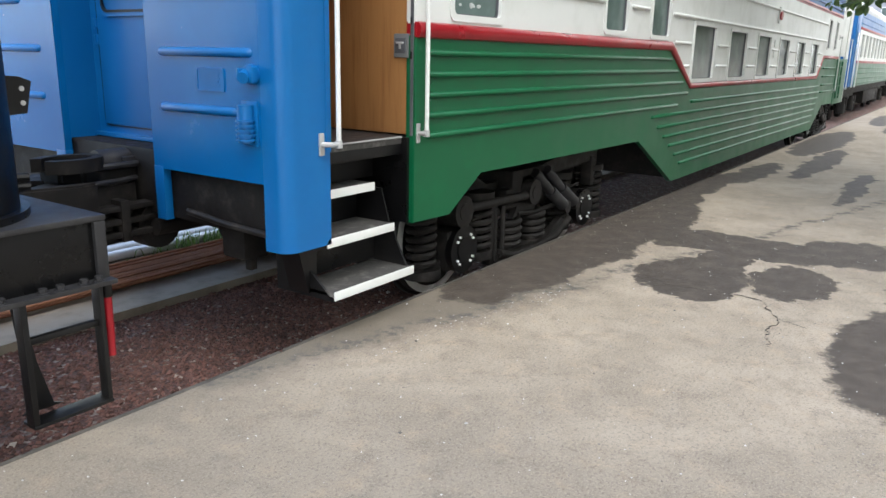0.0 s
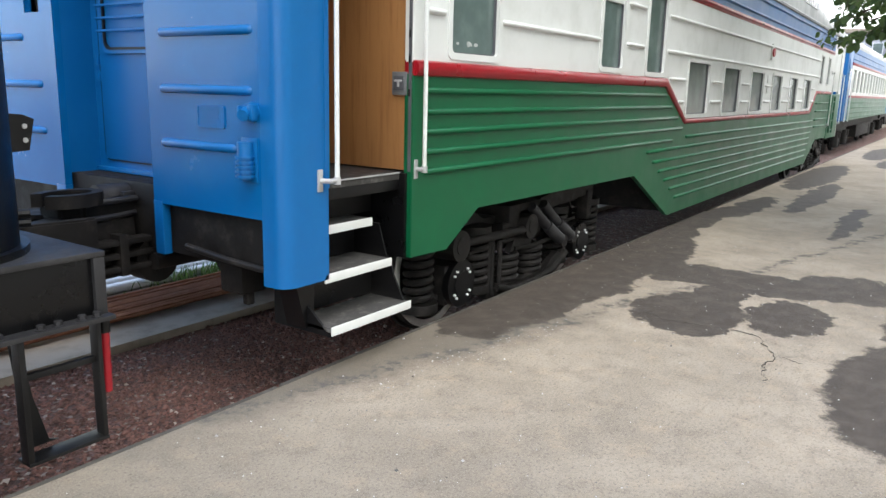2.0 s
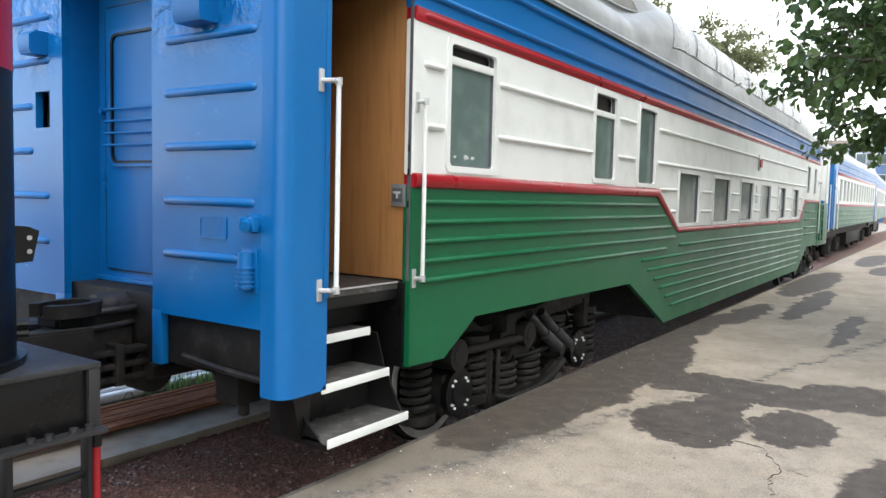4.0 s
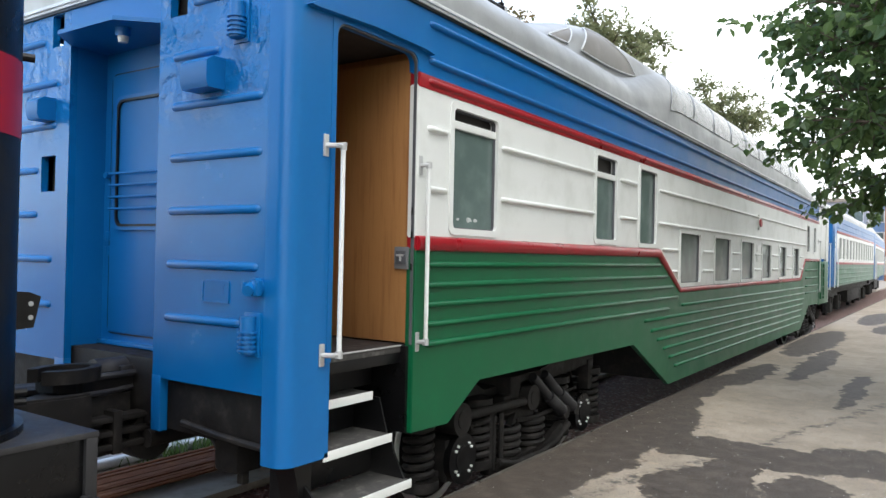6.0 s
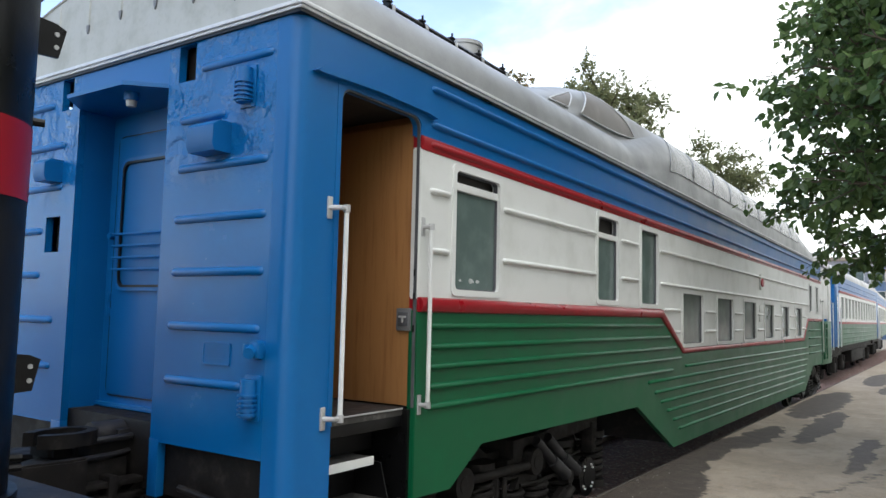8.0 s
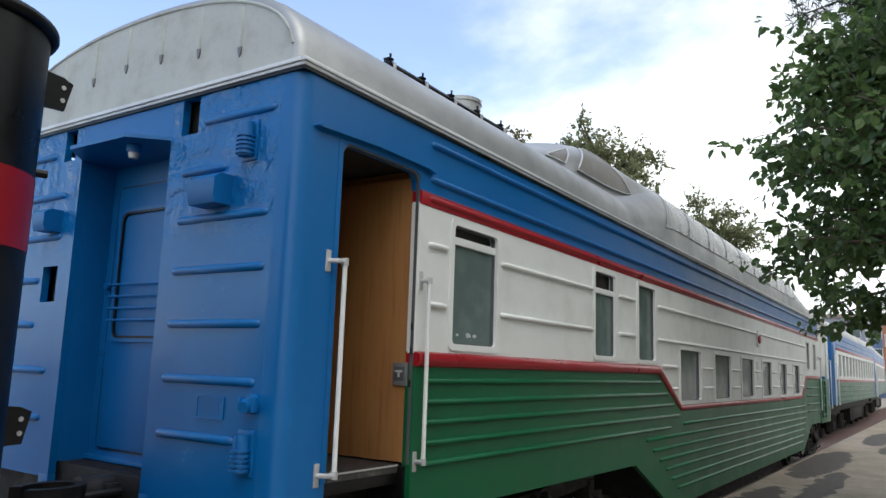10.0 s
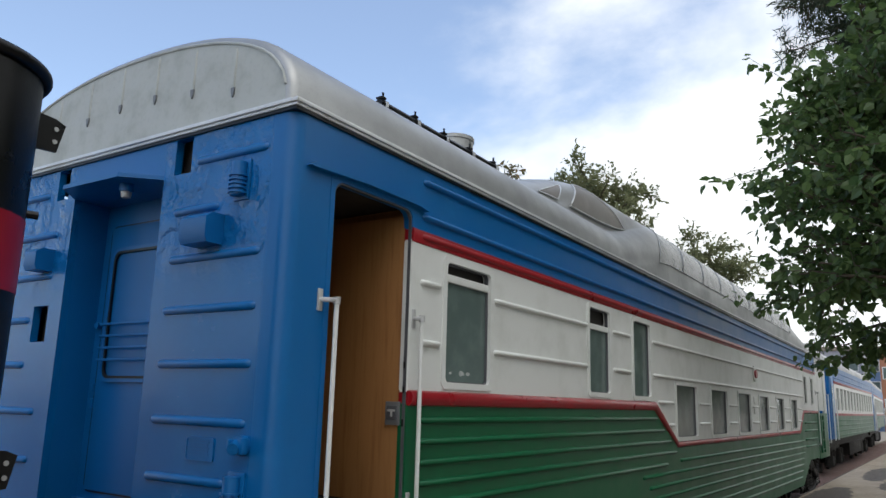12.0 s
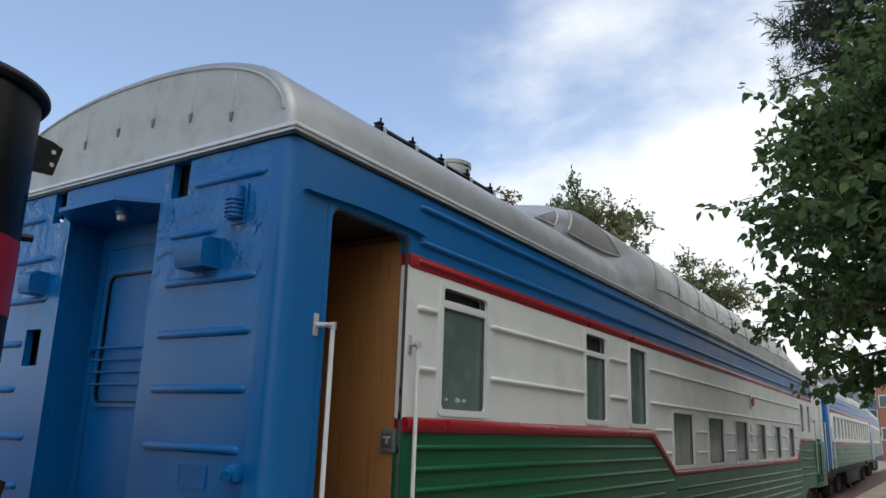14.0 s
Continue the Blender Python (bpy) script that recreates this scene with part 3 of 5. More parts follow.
# the lower red stripe is a bulged moulding that steps down and up again
b = nb()
path = [(1.09, 1.70), (5.67, 1.70), (6.47, 1.265), (14.85, 1.265), (15.42, 1.68), (17.35, 1.68)]
prof = [(-0.048, 0.0), (-0.040, 0.020), (-0.015, 0.034), (0.015, 0.034), (0.038, 0.022), (0.048, 0.0)]
rings = []
for i, (x, z) in enumerate(path):
    pa, pb = Vector(path[max(i - 1, 0)]), Vector(path[min(i + 1, len(path) - 1)])
    here = Vector((x, z))
    d0 = (here - pa).normalized() if i else (pb - here).normalized()
    d1 = (pb - here).normalized() if i < len(path) - 1 else d0
    nrm = Vector((-(d0 + d1).y, (d0 + d1).x)).normalized()
    k = 1 / max(0.5, nrm.dot(Vector((-d0.y, d0.x))))
    thin = 1.0 if i < 2 else 0.6
    rings.append([b.verts.new((x + nrm.x * h * k * thin, -o * thin, z + nrm.y * h * k * thin)) for h, o in prof])
for A, B in zip(rings, rings[1:]):
    for j in range(len(prof) - 1):
        b.faces.new((A[j], A[j + 1], B[j + 1], B[j]))
b.faces.new(rings[0])
part("lower_stripe", b, RED, coach, "red bulged waist moulding stepping down round the low windows")

# ribs of the side
def side_rib(x0, x1, z, mat, parent, half=0.021, h=0.030, z1=None):
    b = nb()
    rib(b, (x0, 0, z), (x1, 0, z if z1 is None else z1), (0, -1, 0), half, h)
    part("rib", b, mat, parent)


for k, z in enumerate((1.565, 1.435, 1.31, 1.185, 1.06)):
    side_rib(1.20, (5.72, 5.95, 6.18, 6.38, 6.05)[k], z, GREEN, green)
for k, z in enumerate((0.96, 0.84, 0.725, 0.61, 0.49, 0.37)):
    side_rib(5.24 + 0.21 * k, 15.35 - 0.12 * k, z, GREEN, green)
side_rib(6.55, 15.2, 1.08, GREEN, green)
for z in (1.45, 1.28, 1.10, 0.95):
    side_rib(15.5, 17.2, z, GREEN, green)
for z in (2.435, 2.05):
    side_rib(1.18, 1.41, z, WHITE, white)
    side_rib(2.12, 3.82, z, WHITE, white)
    side_rib(4.47, 4.93, z, WHITE, white)
    side_rib(5.66, 15.5, z, WHITE, white)
gaps = [5.8] + [w[1] + 0.09 for w in LOW]
ends = [w[0] - 0.07 for w in LOW] + [15.1]
for a, e in zip(gaps, ends):
    side_rib(a, e, 1.745, WHITE, white)
    side_rib(max(a, 6.18), e, 1.49, WHITE, white)
for z in (3.105, 2.868):
    side_rib(1.18, 17.2, z, BLUE, upper)

# windows
def coach_window(x0, x1, z0, z1, vent, pale, parent, frame_mat=None, r=0.055):
    """Rounded white frame, dusty pane set back, and in some a narrow open fanlight at the top."""
    b = nb()
    ring(b, rounded(x0, x1, z0, z1, r), rounded(x0 + 0.045, x1 - 0.045, z0 + 0.045, z1 - 0.045, max(0.01, r - 0.02)), "y", -0.010, 0.06)
    fr = part("window_frame", b, frame_mat or WHITE, parent)
    b = nb()
    ring(b, rounded(x0 + 0.042, x1 - 0.042, z0 + 0.042, z1 - 0.042, max(0.01, r - 0.02)), rounded(x0 + 0.054, x1 - 0.054, z0 + 0.054, z1 - 0.054, max(0.008, r - 0.028)), "y", 0.016, 0.045)
    part("window_seal", b, RUBBER, fr)
    top = z1 - 0.045
    if vent:
        b = nb()
        box(b, x0 + 0.03, x1 - 0.03, 0.012, 0.055, top - vent - 0.055, top - vent, 0.006)
        part("transom", b, WHITE, fr)
        b = nb()
        box(b, x0 + 0.02, x1 - 0.02, 0.075, 0.085, top - vent, z1 - 0.01)
        part("fanlight", b, DARK, fr, "open dark fanlight")
        top -= vent + 0.05
    b = nb()
    box(b, x0 + 0.03, x1 - 0.03, 0.034, 0.040, z0 + 0.02, top + 0.01)
    part("pane", b, GLASS_PALE if pale else GLASS, fr, "dusty grey window pane")
    return fr


for (x0, x1, z0, z1), vent in zip(TALL, (0.075, 0.15, 0)):
    coach_window(x0, x1, z0, z1, vent, False, coach)
for i, (x0, x1, z0, z1) in enumerate(LOW):
    coach_window(x0, x1, z0, z1, 0, True, coach, r=0.05)
for x0, x1, z0, z1 in SLIM:
    coach_window(x0, x1, z0, z1, 0, False, coach, r=0.04)
# things lying behind the first pane: crumpled pale cloth on its ledge
for cx, s in ((1.60, 0.022), (1.74, 0.036), (1.82, 0.024)):
    b = nb()
    bmesh.ops.create_icosphere(b, subdivisions=2, radius=s, matrix=Matrix.Translation((cx, 0.031, 1.875)) @ Matrix.Diagonal((1, 0.06, 0.5, 1)))
    for v in b.verts:
        v.co += Vector((noise.noise(v.co * 30) * 0.012, 0, noise.noise(v.co * 30 + Vector((3, 0, 0))) * 0.012))
    part("paper_scrap", b, CURTAIN, coach, "crumpled pale paper behind the window")

# corner post and end wall, blue
END_Z1 = Z_GUT
b = nb()
prof = [(0.33, 0.05), (0.33, 0.0)] + [(0.085 - 0.085 * math.sin(t), 0.085 - 0.085 * math.cos(t)) for t in [math.pi / 2 * k / 8 for k in range(9)]] + [(0.0, 0.16), (0.05, 0.16), (0.05, 0.09), (0.09, 0.05)]
prism(b, prof, "z", 0.53, END_Z1)
post = part("corner_post", b, BLUE, coach, "rounded blue corner post")
b = nb()
box(b, 0.33, 1.07, 0.0, 0.05, 2.885, END_Z1)
part("lintel_panel", b, BLUE, coach)
arc = [(1.005 + 0.07 * math.cos(t), 2.815 + 0.07 * math.sin(t)) for t in [math.pi / 2 * k / 6 for k in range(7)]]
arc += [(0.405 - 0.07 * math.sin(t), 2.815 + 0.07 * math.cos(t)) for t in [math.pi / 2 * k / 6 for k in range(7)]]
b = nb()
prism(b, [(0.30, 1.04), (0.30, 2.93), (1.09, 2.93), (1.09, 2.775), (1.075, 2.775)] + arc + [(0.335, 1.04)], "y", -0.003, 0.07)
part("door_frame", b, BLUE, coach)
b = nb()
box(b, 0.326, 0.340, -0.001, 0.075, 1.06, 1.66)
part("jamb", b, GREEN, coach)
b = nb()
inner = [(x - 0.009 if x > 0.7 else x + 0.009, z - 0.009) for x, z in arc]
prism(b, [(0.336, 1.07), (0.336, 2.815)] + [(0.336, 2.884), (1.074, 2.884), (1.074, 1.07), (1.065, 1.07)] + inner + [(0.345, 1.07)], "y", 0.004, 0.026)
part("door_seal", b, RUBBER, coach, "grey rubber door seal")
# white, red and green return beside the door's jamb
b = nb()
box(b, 1.074, 1.095, -0.005, 0.06, 1.745, 2.69)
part("jamb", b, WHITE, coach)
b = nb()
box(b, 1.074, 1.095, -0.007, 0.06, 1.655, 1.745)
part("jamb", b, RED, coach)
b = nb()
box(b, 1.074, 1.095, -0.005, 0.06, 0.525, 1.655)
part("jamb", b, GREEN, coach)
b = nb()
box(b, 1.074, 1.095, -0.007, 0.06, 2.685, 2.775)
part("jamb", b, RED, coach)
# awning strip over the door
b = nb()
prism(b, [(0.10, 2.905), (0.14, 2.930), (0.60, 2.948), (1.12, 2.940), (1.20, 2.922), (1.20, 2.902), (1.10, 2.916), (0.60, 2.922), (0.14, 2.902)], "y", -0.04, 0.0)
part("door_awning", b, BLUE, coach, "blue rain strip over the open door")

# end wall panels round the recessed gangway door
Y0, Y1 = 1.085, 2.045
b = nb()
cells(b, [0.16, Y0], lambda y: 0.885, lambda y: END_Z1, [(0.838, 0.992, 2.962, 3.182)], 0.0, 0.05, "x")
endw = part("end_panel", b, BLUE_ROUGH, coach, "blue patched end panel with pressed ribs")
b = nb()
cells(b, [Y1, 2.97], lambda y: 0.885, lambda y: END_Z1, [(2.13, 2.27, 2.965, 3.18), (2.20, 2.38, 2.0, 2.24)], 0.0, 0.05, "x")
endw2 = part("end_panel", b, BLUE_ROUGH, coach, "blue patched end panel with pressed ribs")
b = nb()
box(b, 0.0, 0.33, 2.97, W, 0.53, END_Z1, 0.05)
part("corner_post", b, BLUE, coach)
b = nb()
box(b, 0.0, 0.05, Y0, Y1, 2.96, END_Z1)
part("end_header", b, BLUE, coach)
for y0, y1, z0, z1 in ((1.005, Y0 + 0.003, 0.58, 0.90), (2.042, 2.15, 0.58, 0.90)):
    b = nb()
    box(b, -0.002, 0.05, y0, y1, z0, z1, 0.002)
    part("end_leg", b, BLUE, coach)
for y in (0.86, 2.13):
    b = nb()
    box(b, 0.10, 0.12, y - 0.07, y + 0.19, 2.92, 3.21)
    part("vent_back", b, DARK, coach)
b = nb()
box(b, 0.10, 0.12, 2.1, 2.42, 1.95, 2.3)
part("vent_back", b, DARK, coach)
# gangway recess
b = nb()
box(b, 0.05, 0.30, Y1, Y1 + 0.03, 0.98, 2.96)
box(b, 0.05, 0.30, Y0 - 0.03, Y0, 0.98, 2.96)
part("gangway_reveal", b, BLUE, coach)
b = nb()
box(b, 0.26, 0.30, Y0, Y1, 1.0, 2.96)
box(b, 0.225, 0.27, Y0, Y1, 0.985, 1.012, 0.004)
part("gangway_wall", b, BLUE, coach)
b = nb()
ring(b, rounded(1.20, 1.96, 1.06, 2.80, 0.05), rounded(1.214, 1.946, 1.074, 2.786, 0.045), "x", 0.252, 0.26)
box(b, 0.245, 0.262, 1.21, 1.95, 1.07, 2.79, 0.004)
gdoor = part("gangway_door", b, BLUE, coach, "blue steel gangway door with guard bars")
b = nb()
ring(b, rounded(1.24, 1.885, 1.75, 2.64, 0.07), rounded(1.27, 1.85, 1.785, 2.605, 0.055), "x", 0.225, 0.25)
part("window_frame", b, BLUE, gdoor)
b = nb()
ring(b, rounded(1.256, 1.862, 1.773, 2.617, 0.06), rounded(1.272, 1.846, 1.789, 2.601, 0.055), "x", 0.222, 0.236)
part("window_seal", b, BLACK, gdoor)
b = nb()
ring(b, rounded(1.196, 1.964, 1.056, 2.804, 0.055), rounded(1.204, 1.956, 1.064, 2.796, 0.05), "x", 0.2505, 0.262)
part("door_gap", b, BLACK, gdoor)
b = nb()
box(b, 0.240, 0.248, 1.26, 1.87, 1.77, 2.62)
part("pane", b, BLUE, gdoor, "painted-over door window")
for z in (1.89, 1.968, 2.046, 2.124):
    b = nb()
    tube(b, [(0.245, 1.91, z), (0.20, 1.895, z), (0.20, 1.13, z), (0.245, 1.10, z)], 0.009, 8)
    part("guard_bar", b, BLUE, gdoor)
b = nb()
tube(b, [(0.235, 1.885, 1.85), (0.235, 1.885, 2.17)], 0.012, 8)
part("guard_bar", b, BLUE, gdoor)
for z in (1.61, 1.71):
    b = nb()
    box(b, 0.235, 0.262, 1.955, 1.985, z - 0.03, z + 0.03, 0.004)
    part("hinge", b, BLUE, gdoor)
b = nb()
cyl(b, (0.262, 1.98, 2.12), (0.22, 1.98, 2.12), 0.022, seg=12)
part("knob", b, BLUE, gdoor)
# hood over the gangway with its lamp
b = nb()
prism(b, [(0.27, Y0), (0.0, Y0), (-0.19, 1.27), (-0.19, 1.86), (0.0, Y1), (0.27, Y1)], "z", 2.95, 2.975)
part("gangway_hood", b, BLUE, coach, "blue hood over the gangway")
b = nb()
cyl(b, (-0.05, 1.38, 2.95), (-0.05, 1.38, 2.90), 0.045, seg=16)
lamp = part("hood_lamp", b, BLUE, coach)
b = nb()
cyl(b, (-0.05, 1.38, 2.90), (-0.05, 1.38, 2.865), 0.034, 0.028, seg=16)
part("lens", b, STEEL, lamp)

# ribs of the end wall
def end_rib(y0, y1, z, parent):
    b = nb()
    rib(b, (0, y0, z), (0, y1, z), (-1, 0, 0), 0.024, 0.022)
    part("rib", b, BLUE, parent)


for y0, y1, z in ((0.19, 0.78, 3.015), (0.56, 0.95, 2.725), (0.20, 0.95, 2.44), (0.20, 0.96, 2.147), (0.20, 0.96, 1.847), (0.21, 0.97, 1.545), (0.34, 0.98, 1.243)):
    end_rib(y0, y1, z, endw)
for y0, y1, z in ((2.36, 2.9, 3.015), (2.2, 2.9, 2.725), (2.2, 2.9, 2.44), (2.42, 2.9, 2.147), (2.42, 2.9, 1.847), (2.22, 2.9, 1.545), (2.22, 2.9, 1.243)):
    end_rib(y0, y1, z, endw2)

# junction boxes, ribbed tail lamps, socket and maker's plate on the end wall
def cable_box(y0, y1, z0, z1, parent):
    b = nb()
    prism(b, [(0.0, z0), (-0.11, z0), (-0.125, z0 + 0.03), (-0.125, z1 - 0.03), (-0.08, z1), (0.0, z1)], "y", y0, y1)
    part("cable_box", b, BLUE, parent, "blue sheet-metal cable cover")


cable_box(0.50, 0.72, 2.495, 2.665, endw)
cable_box(2.21, 2.35, 2.47, 2.62, endw2)


def tail_lamp(y, z0, z1, parent):
    b = nb()
    box(b, -0.012, 0.0, y - 0.06, y + 0.06, z0, z1, 0.004)
    p = part("tail_lamp", b, BLUE, parent, "blue-painted ribbed tail lamp")
    b = nb()
    cyl(b, (-0.035, y, z0 + 0.02), (-0.035, y, z1 - 0.02), 0.042, seg=16)
    part("housing", b, BLUE, p)
    for k in range(5):
        zz = z0 + 0.03 + 0.024 * k
        b = nb()
        cyl(b, (-0.037, y, zz), (-0.037, y, zz + 0.010), 0.052, seg=16)
        part("lamp_ring", b, BLUE, p)


tail_lamp(0.37, 2.73, 2.96, endw)
tail_lamp(0.235, 1.08, 1.31, endw)
b = nb()
cyl(b, (0, 0.205, 1.44), (-0.035, 0.205, 1.44), 0.05, seg=14)
sock = part("jumper_socket", b, BLUE, endw, "blue-painted jumper socket")
b = nb()
cyl(b, (-0.03, 0.215, 1.44), (-0.085, 0.19, 1.425), 0.034, 0.03, seg=12)
part("cap", b, BLUE, sock)
b = nb()
box(b, -0.06, -0.02, 0.15, 0.19, 1.40, 1.48, 0.008)
part("latch", b, BLUE, sock)
b = nb()
box(b, -0.07, -0.02, 0.235, 0.255, 1.42, 1.47, 0.006)
part("latch", b, BLUE, sock)
b = nb()
ring(b, rounded(0.425, 0.645, 1.345, 1.465, 0.012), rounded(0.433, 0.637, 1.353, 1.457, 0.01), "x", -0.008, 0.0)
box(b, -0.004, 0.0, 0.43, 0.64, 1.35, 1.46)
plate = part("builder_plate", b, BLUE, endw, "blue painted-over plate with raised lines")
for k in range(5):
    b = nb()
    box(b, -0.007, -0.003, 0.46 + 0.01 * (k % 2), 0.615 - 0.012 * (k % 3), 1.375 + 0.016 * k, 1.381 + 0.016 * k)
    part("raised_line", b, BLUE, plate)

# vestibule behind the open door
b = nb()
box(b, 0.32, 1.16, 0.09, 1.06, 1.03, 1.065)
part("vestibule_floor", b, DECK, coach)
b = nb()
box(b, 0.32, 1.16, 0.06, 1.06, 2.93, 2.96)
part("vestibule_ceiling", b, DARK, coach)
b = nb()
box(b, 1.16, 1.20, 0.06, 1.06, 1.03, 2.96)
part("vestibule_wall", b, WOOD, coach)
b = nb()
box(b, 0.31, 1.2, 1.06, 1.08, 1.03, 2.96)
part("vestibule_back", b, WOOD, coach)
b = nb()
box(b, 0.31, 0.33, 0.06, 1.06, 1.03, 2.96)
part("vestibule_wall", b, WOOD, coach)
b = nb()
box(b, 1.080, 1.12, 0.070, 0.82, 1.075, 2.86, 0.006)
box(b, 1.076, 1.090, 0.030, 0.075, 1.075, 2.80)
leaf = part("entrance_door", b, WOOD, coach, "wood-laminate coach door standing open")
b = nb()
box(b, 1.060, 1.086, 0.040, 0.150, 1.535, 1.675, 0.006)
lock = part("lock_plate", b, LOCK_GREY, leaf, "grey door lock")
b = nb()
box(b, 1.054, 1.063, 0.058, 0.135, 1.565, 1.65, 0.004)
part("lock_recess", b, RUBBER, lock)
b = nb()
box(b, 1.046, 1.058, 0.068, 0.125, 1.615, 1.628, 0.004)
box(b, 1.046, 1.058, 0.088, 0.102, 1.585, 1.62, 0.004)
part("lock_handle", b, STEEL, lock)
for z in (1.9, 1.55, 1.75):
    b = nb()
    box(b, 1.064, 1.078, 0.012, 0.028, z - 0.022, z + 0.022, 0.003)
    part("striker", b, BLACK, coach)

# entrance steps in their black well
b = nb()
box(b, 1.045, 1.07, 0.03, 0.9, 0.525, 1.06)
box(b, 0.335, 1.045, 0.85, 0.9, 0.56, 1.06)
box(b, 0.30, 0.335, 0.085, 0.9, 0.54, 1.03)
well = part("step_well", b, BLACK, coach, "black step well under the open door")
b = nb()
box(b, 0.335, 1.045, 0.07, 0.11, 1.02, 1.065, 0.006)
sill = part("sill", b, TREAD, coach)
b = nb()
box(b, 0.34, 1.04, 0.062, 0.074, 1.058, 1.0675, 0.002)
part("sill_edge", b, STEEL, sill, "scuffed bright sill edge")
b = nb()
box(b, 0.335, 1.03, 0.29, 0.31, 0.80, 1.03)
box(b, 0.335, 1.045, 0.075, 0.10, 0.955, 1.022, 0.004)
part("riser", b, BLACK, well)


def step(x0, x1, y0, y1, z, parent):
    b = nb()
    box(b, x0, x1, y0 + 0.006, y1, z - 0.03, z, 0.005)
    s = part("step", b, TREAD, parent, "grey worn chequered step tread")
    b = nb()
    box(b, x0, x1 + 0.004, y0, y0 + 0.010, z - 0.048, z + 0.003, 0.003)
    part("nosing", b, WHITE, s, "white painted nosing")


step(0.36, 0.83, 0.11, 0.42, 0.80, well)
step(0.30, 0.885, 0.0, 0.31, 0.555, well)
step(0.245, 0.955, -0.10, 0.21, 0.285, well)
b = nb()
prism(b, [(0.45, 0.23), (-0.09, 0.23), (0.02, 0.43), (0.05, 0.53), (0.45, 0.53)], "x", 0.93, 0.945)
part("step_cheek", b, BLACK, well)
b = nb()
prism(b, [(0.35, 0.23), (-0.09, 0.23), (0.15, 0.43), (0.16, 0.53), (0.35, 0.53)], "x", 0.245, 0.26)
part("step_cheek", b, BLACK, well)
b = nb()
prism(b, [(0.9, 0.53), (0.03, 0.53), (0.10, 0.76), (0.9, 0.78)], "x", 0.88, 0.89)
part("step_cheek", b, BLACK, well)
b = nb()
box(b, 0.26, 0.93, 0.20, 0.215, 0.30, 0.54)
box(b, 0.33, 0.88, 0.30, 0.315, 0.56, 0.79)
part("riser", b, BLACK, well)
b = nb()
prism(b, [(0.16, 0.53), (0.30, 0.53), (0.30, 0.25), (0.235, 0.25)], "y", 0.09, 0.24)
part("step_bracket", b, BLACK, well)


# grab rails
def grab_rail(x, z0, z1, out, side, parent):
    b = nb()
    tube(b, [(x, -out, z0), (x, -out, z1)], 0.0135, 12)
    g = part("grab_rail", b, WHITE, parent, "white painted grab rail")
    for z in (z0, z1):
        b = nb()
        box(b, x + side - 0.018, x + side + 0.018, -0.012, 0.0, z - 0.06, z + 0.06, 0.005)
        tube(b, [(x + side, -0.006, z), (x + side * 0.6, -out, z), (x, -out, z)], 0.014, 8)
        cyl(b, (x, -out, z - 0.02), (x, -out, z + 0.02), 0.020, seg=12)
        part("bracket", b, STEEL, g, "grey cast bracket")


grab_rail(0.335, 1.085, 2.20, 0.06, -0.075, coach)
grab_rail(1.14, 1.085, 2.19, 0.05, -0.03, coach)
for x in (17.2, 18.9):
    grab_rail(x, 0.95, 2.2, 0.06, 0.03, coach)
b = nb()
cyl(b, (1.245, 0.002, 1.355), (1.245, -0.012, 1.355), 0.028, seg=16)
part("filler_cap", b, GREEN, coach)

# red tail disc and small plates between the low windows
b = nb()
box(b, 10.66, 10.80, -0.03, 0.0, 2.20, 2.48, 0.02)
disc = part("route_lamp", b, WHITE, coach, "small red and white lamp on the side")
b = nb()
cyl(b, (10.73, -0.05, 2.33), (10.73, -0.028, 2.33), 0.075, seg=14)
part("lens", b, RED, disc)
for z in (1.62, 1.80):
    b = nb()
    box(b, 10.62, 10.86, -0.012, 0.0, z, z + 0.12, 0.004)
    part("notice", b, WHITE, coach)

# far door of the coach and far corner
b = nb()
cells(b, [17.35, 19.0], lambda x: 0.63, lambda x: Z_GUT, [(17.5, 18.6, 0.7, 2.9)], 0.0, 0.05)
part("far_bay", b, WHITE, coach)
b = nb()
box(b, 17.5, 18.6, 0.02, 0.05, 1.72, 2.9, 0.01)
part("far_door", b, WHITE, coach, "white painted far entrance door")
b = nb()
box(b, 17.35, 18.9, -0.008, 0.02, 0.62, 1.66, 0.004)
fgreen = part("far_skirt", b, GREEN, coach)
for x in (17.55, 18.0):
    b = nb()
    tube(b, [(x, -0.03, 0.75), (x, -0.03, 1.6)], 0.018, 8)
    part("ladder_rail", b, GREEN, fgreen)
for k in range(4):
    b = nb()
    tube(b, [(17.55, -0.03, 0.82 + 0.22 * k), (18.0, -0.03, 0.82 + 0.22 * k)], 0.014, 8)
    part("ladder_rung", b, GREEN, fgreen)
b = nb()
box(b, 19.0, LEN, 0.25, W - 0.25, 0.7, Z_GUT)
part("gangway_bellows", b, GRIME, coach)
b = nb()
box(b, 0.3, 19.0, W - 0.05, W, 0.7, Z_GUT)
part("back_side", b, BLUE, coach)
b = nb()
box(b, 1.1, 19.0, 0.10, W - 0.1, 0.80, 1.0)
box(b, 0.35, 1.1, 0.92, W - 0.1, 0.80, 1.0)
box(b, 6.2, 14.9, 0.06, W - 0.1, 0.2, 0.8)
part("underframe", b, GRIME, coach, "black underframe")
b = nb()
box(b, 1.3, 17.3, 0.45, 0.5, 1.0, 3.2)
part("inner_wall", b, CURTAIN, coach)

# roof
def ease(a, b_, v):
    f = min(1, max(0, (v - a) / (b_ - a)))
    return f * f * (3 - 2 * f)


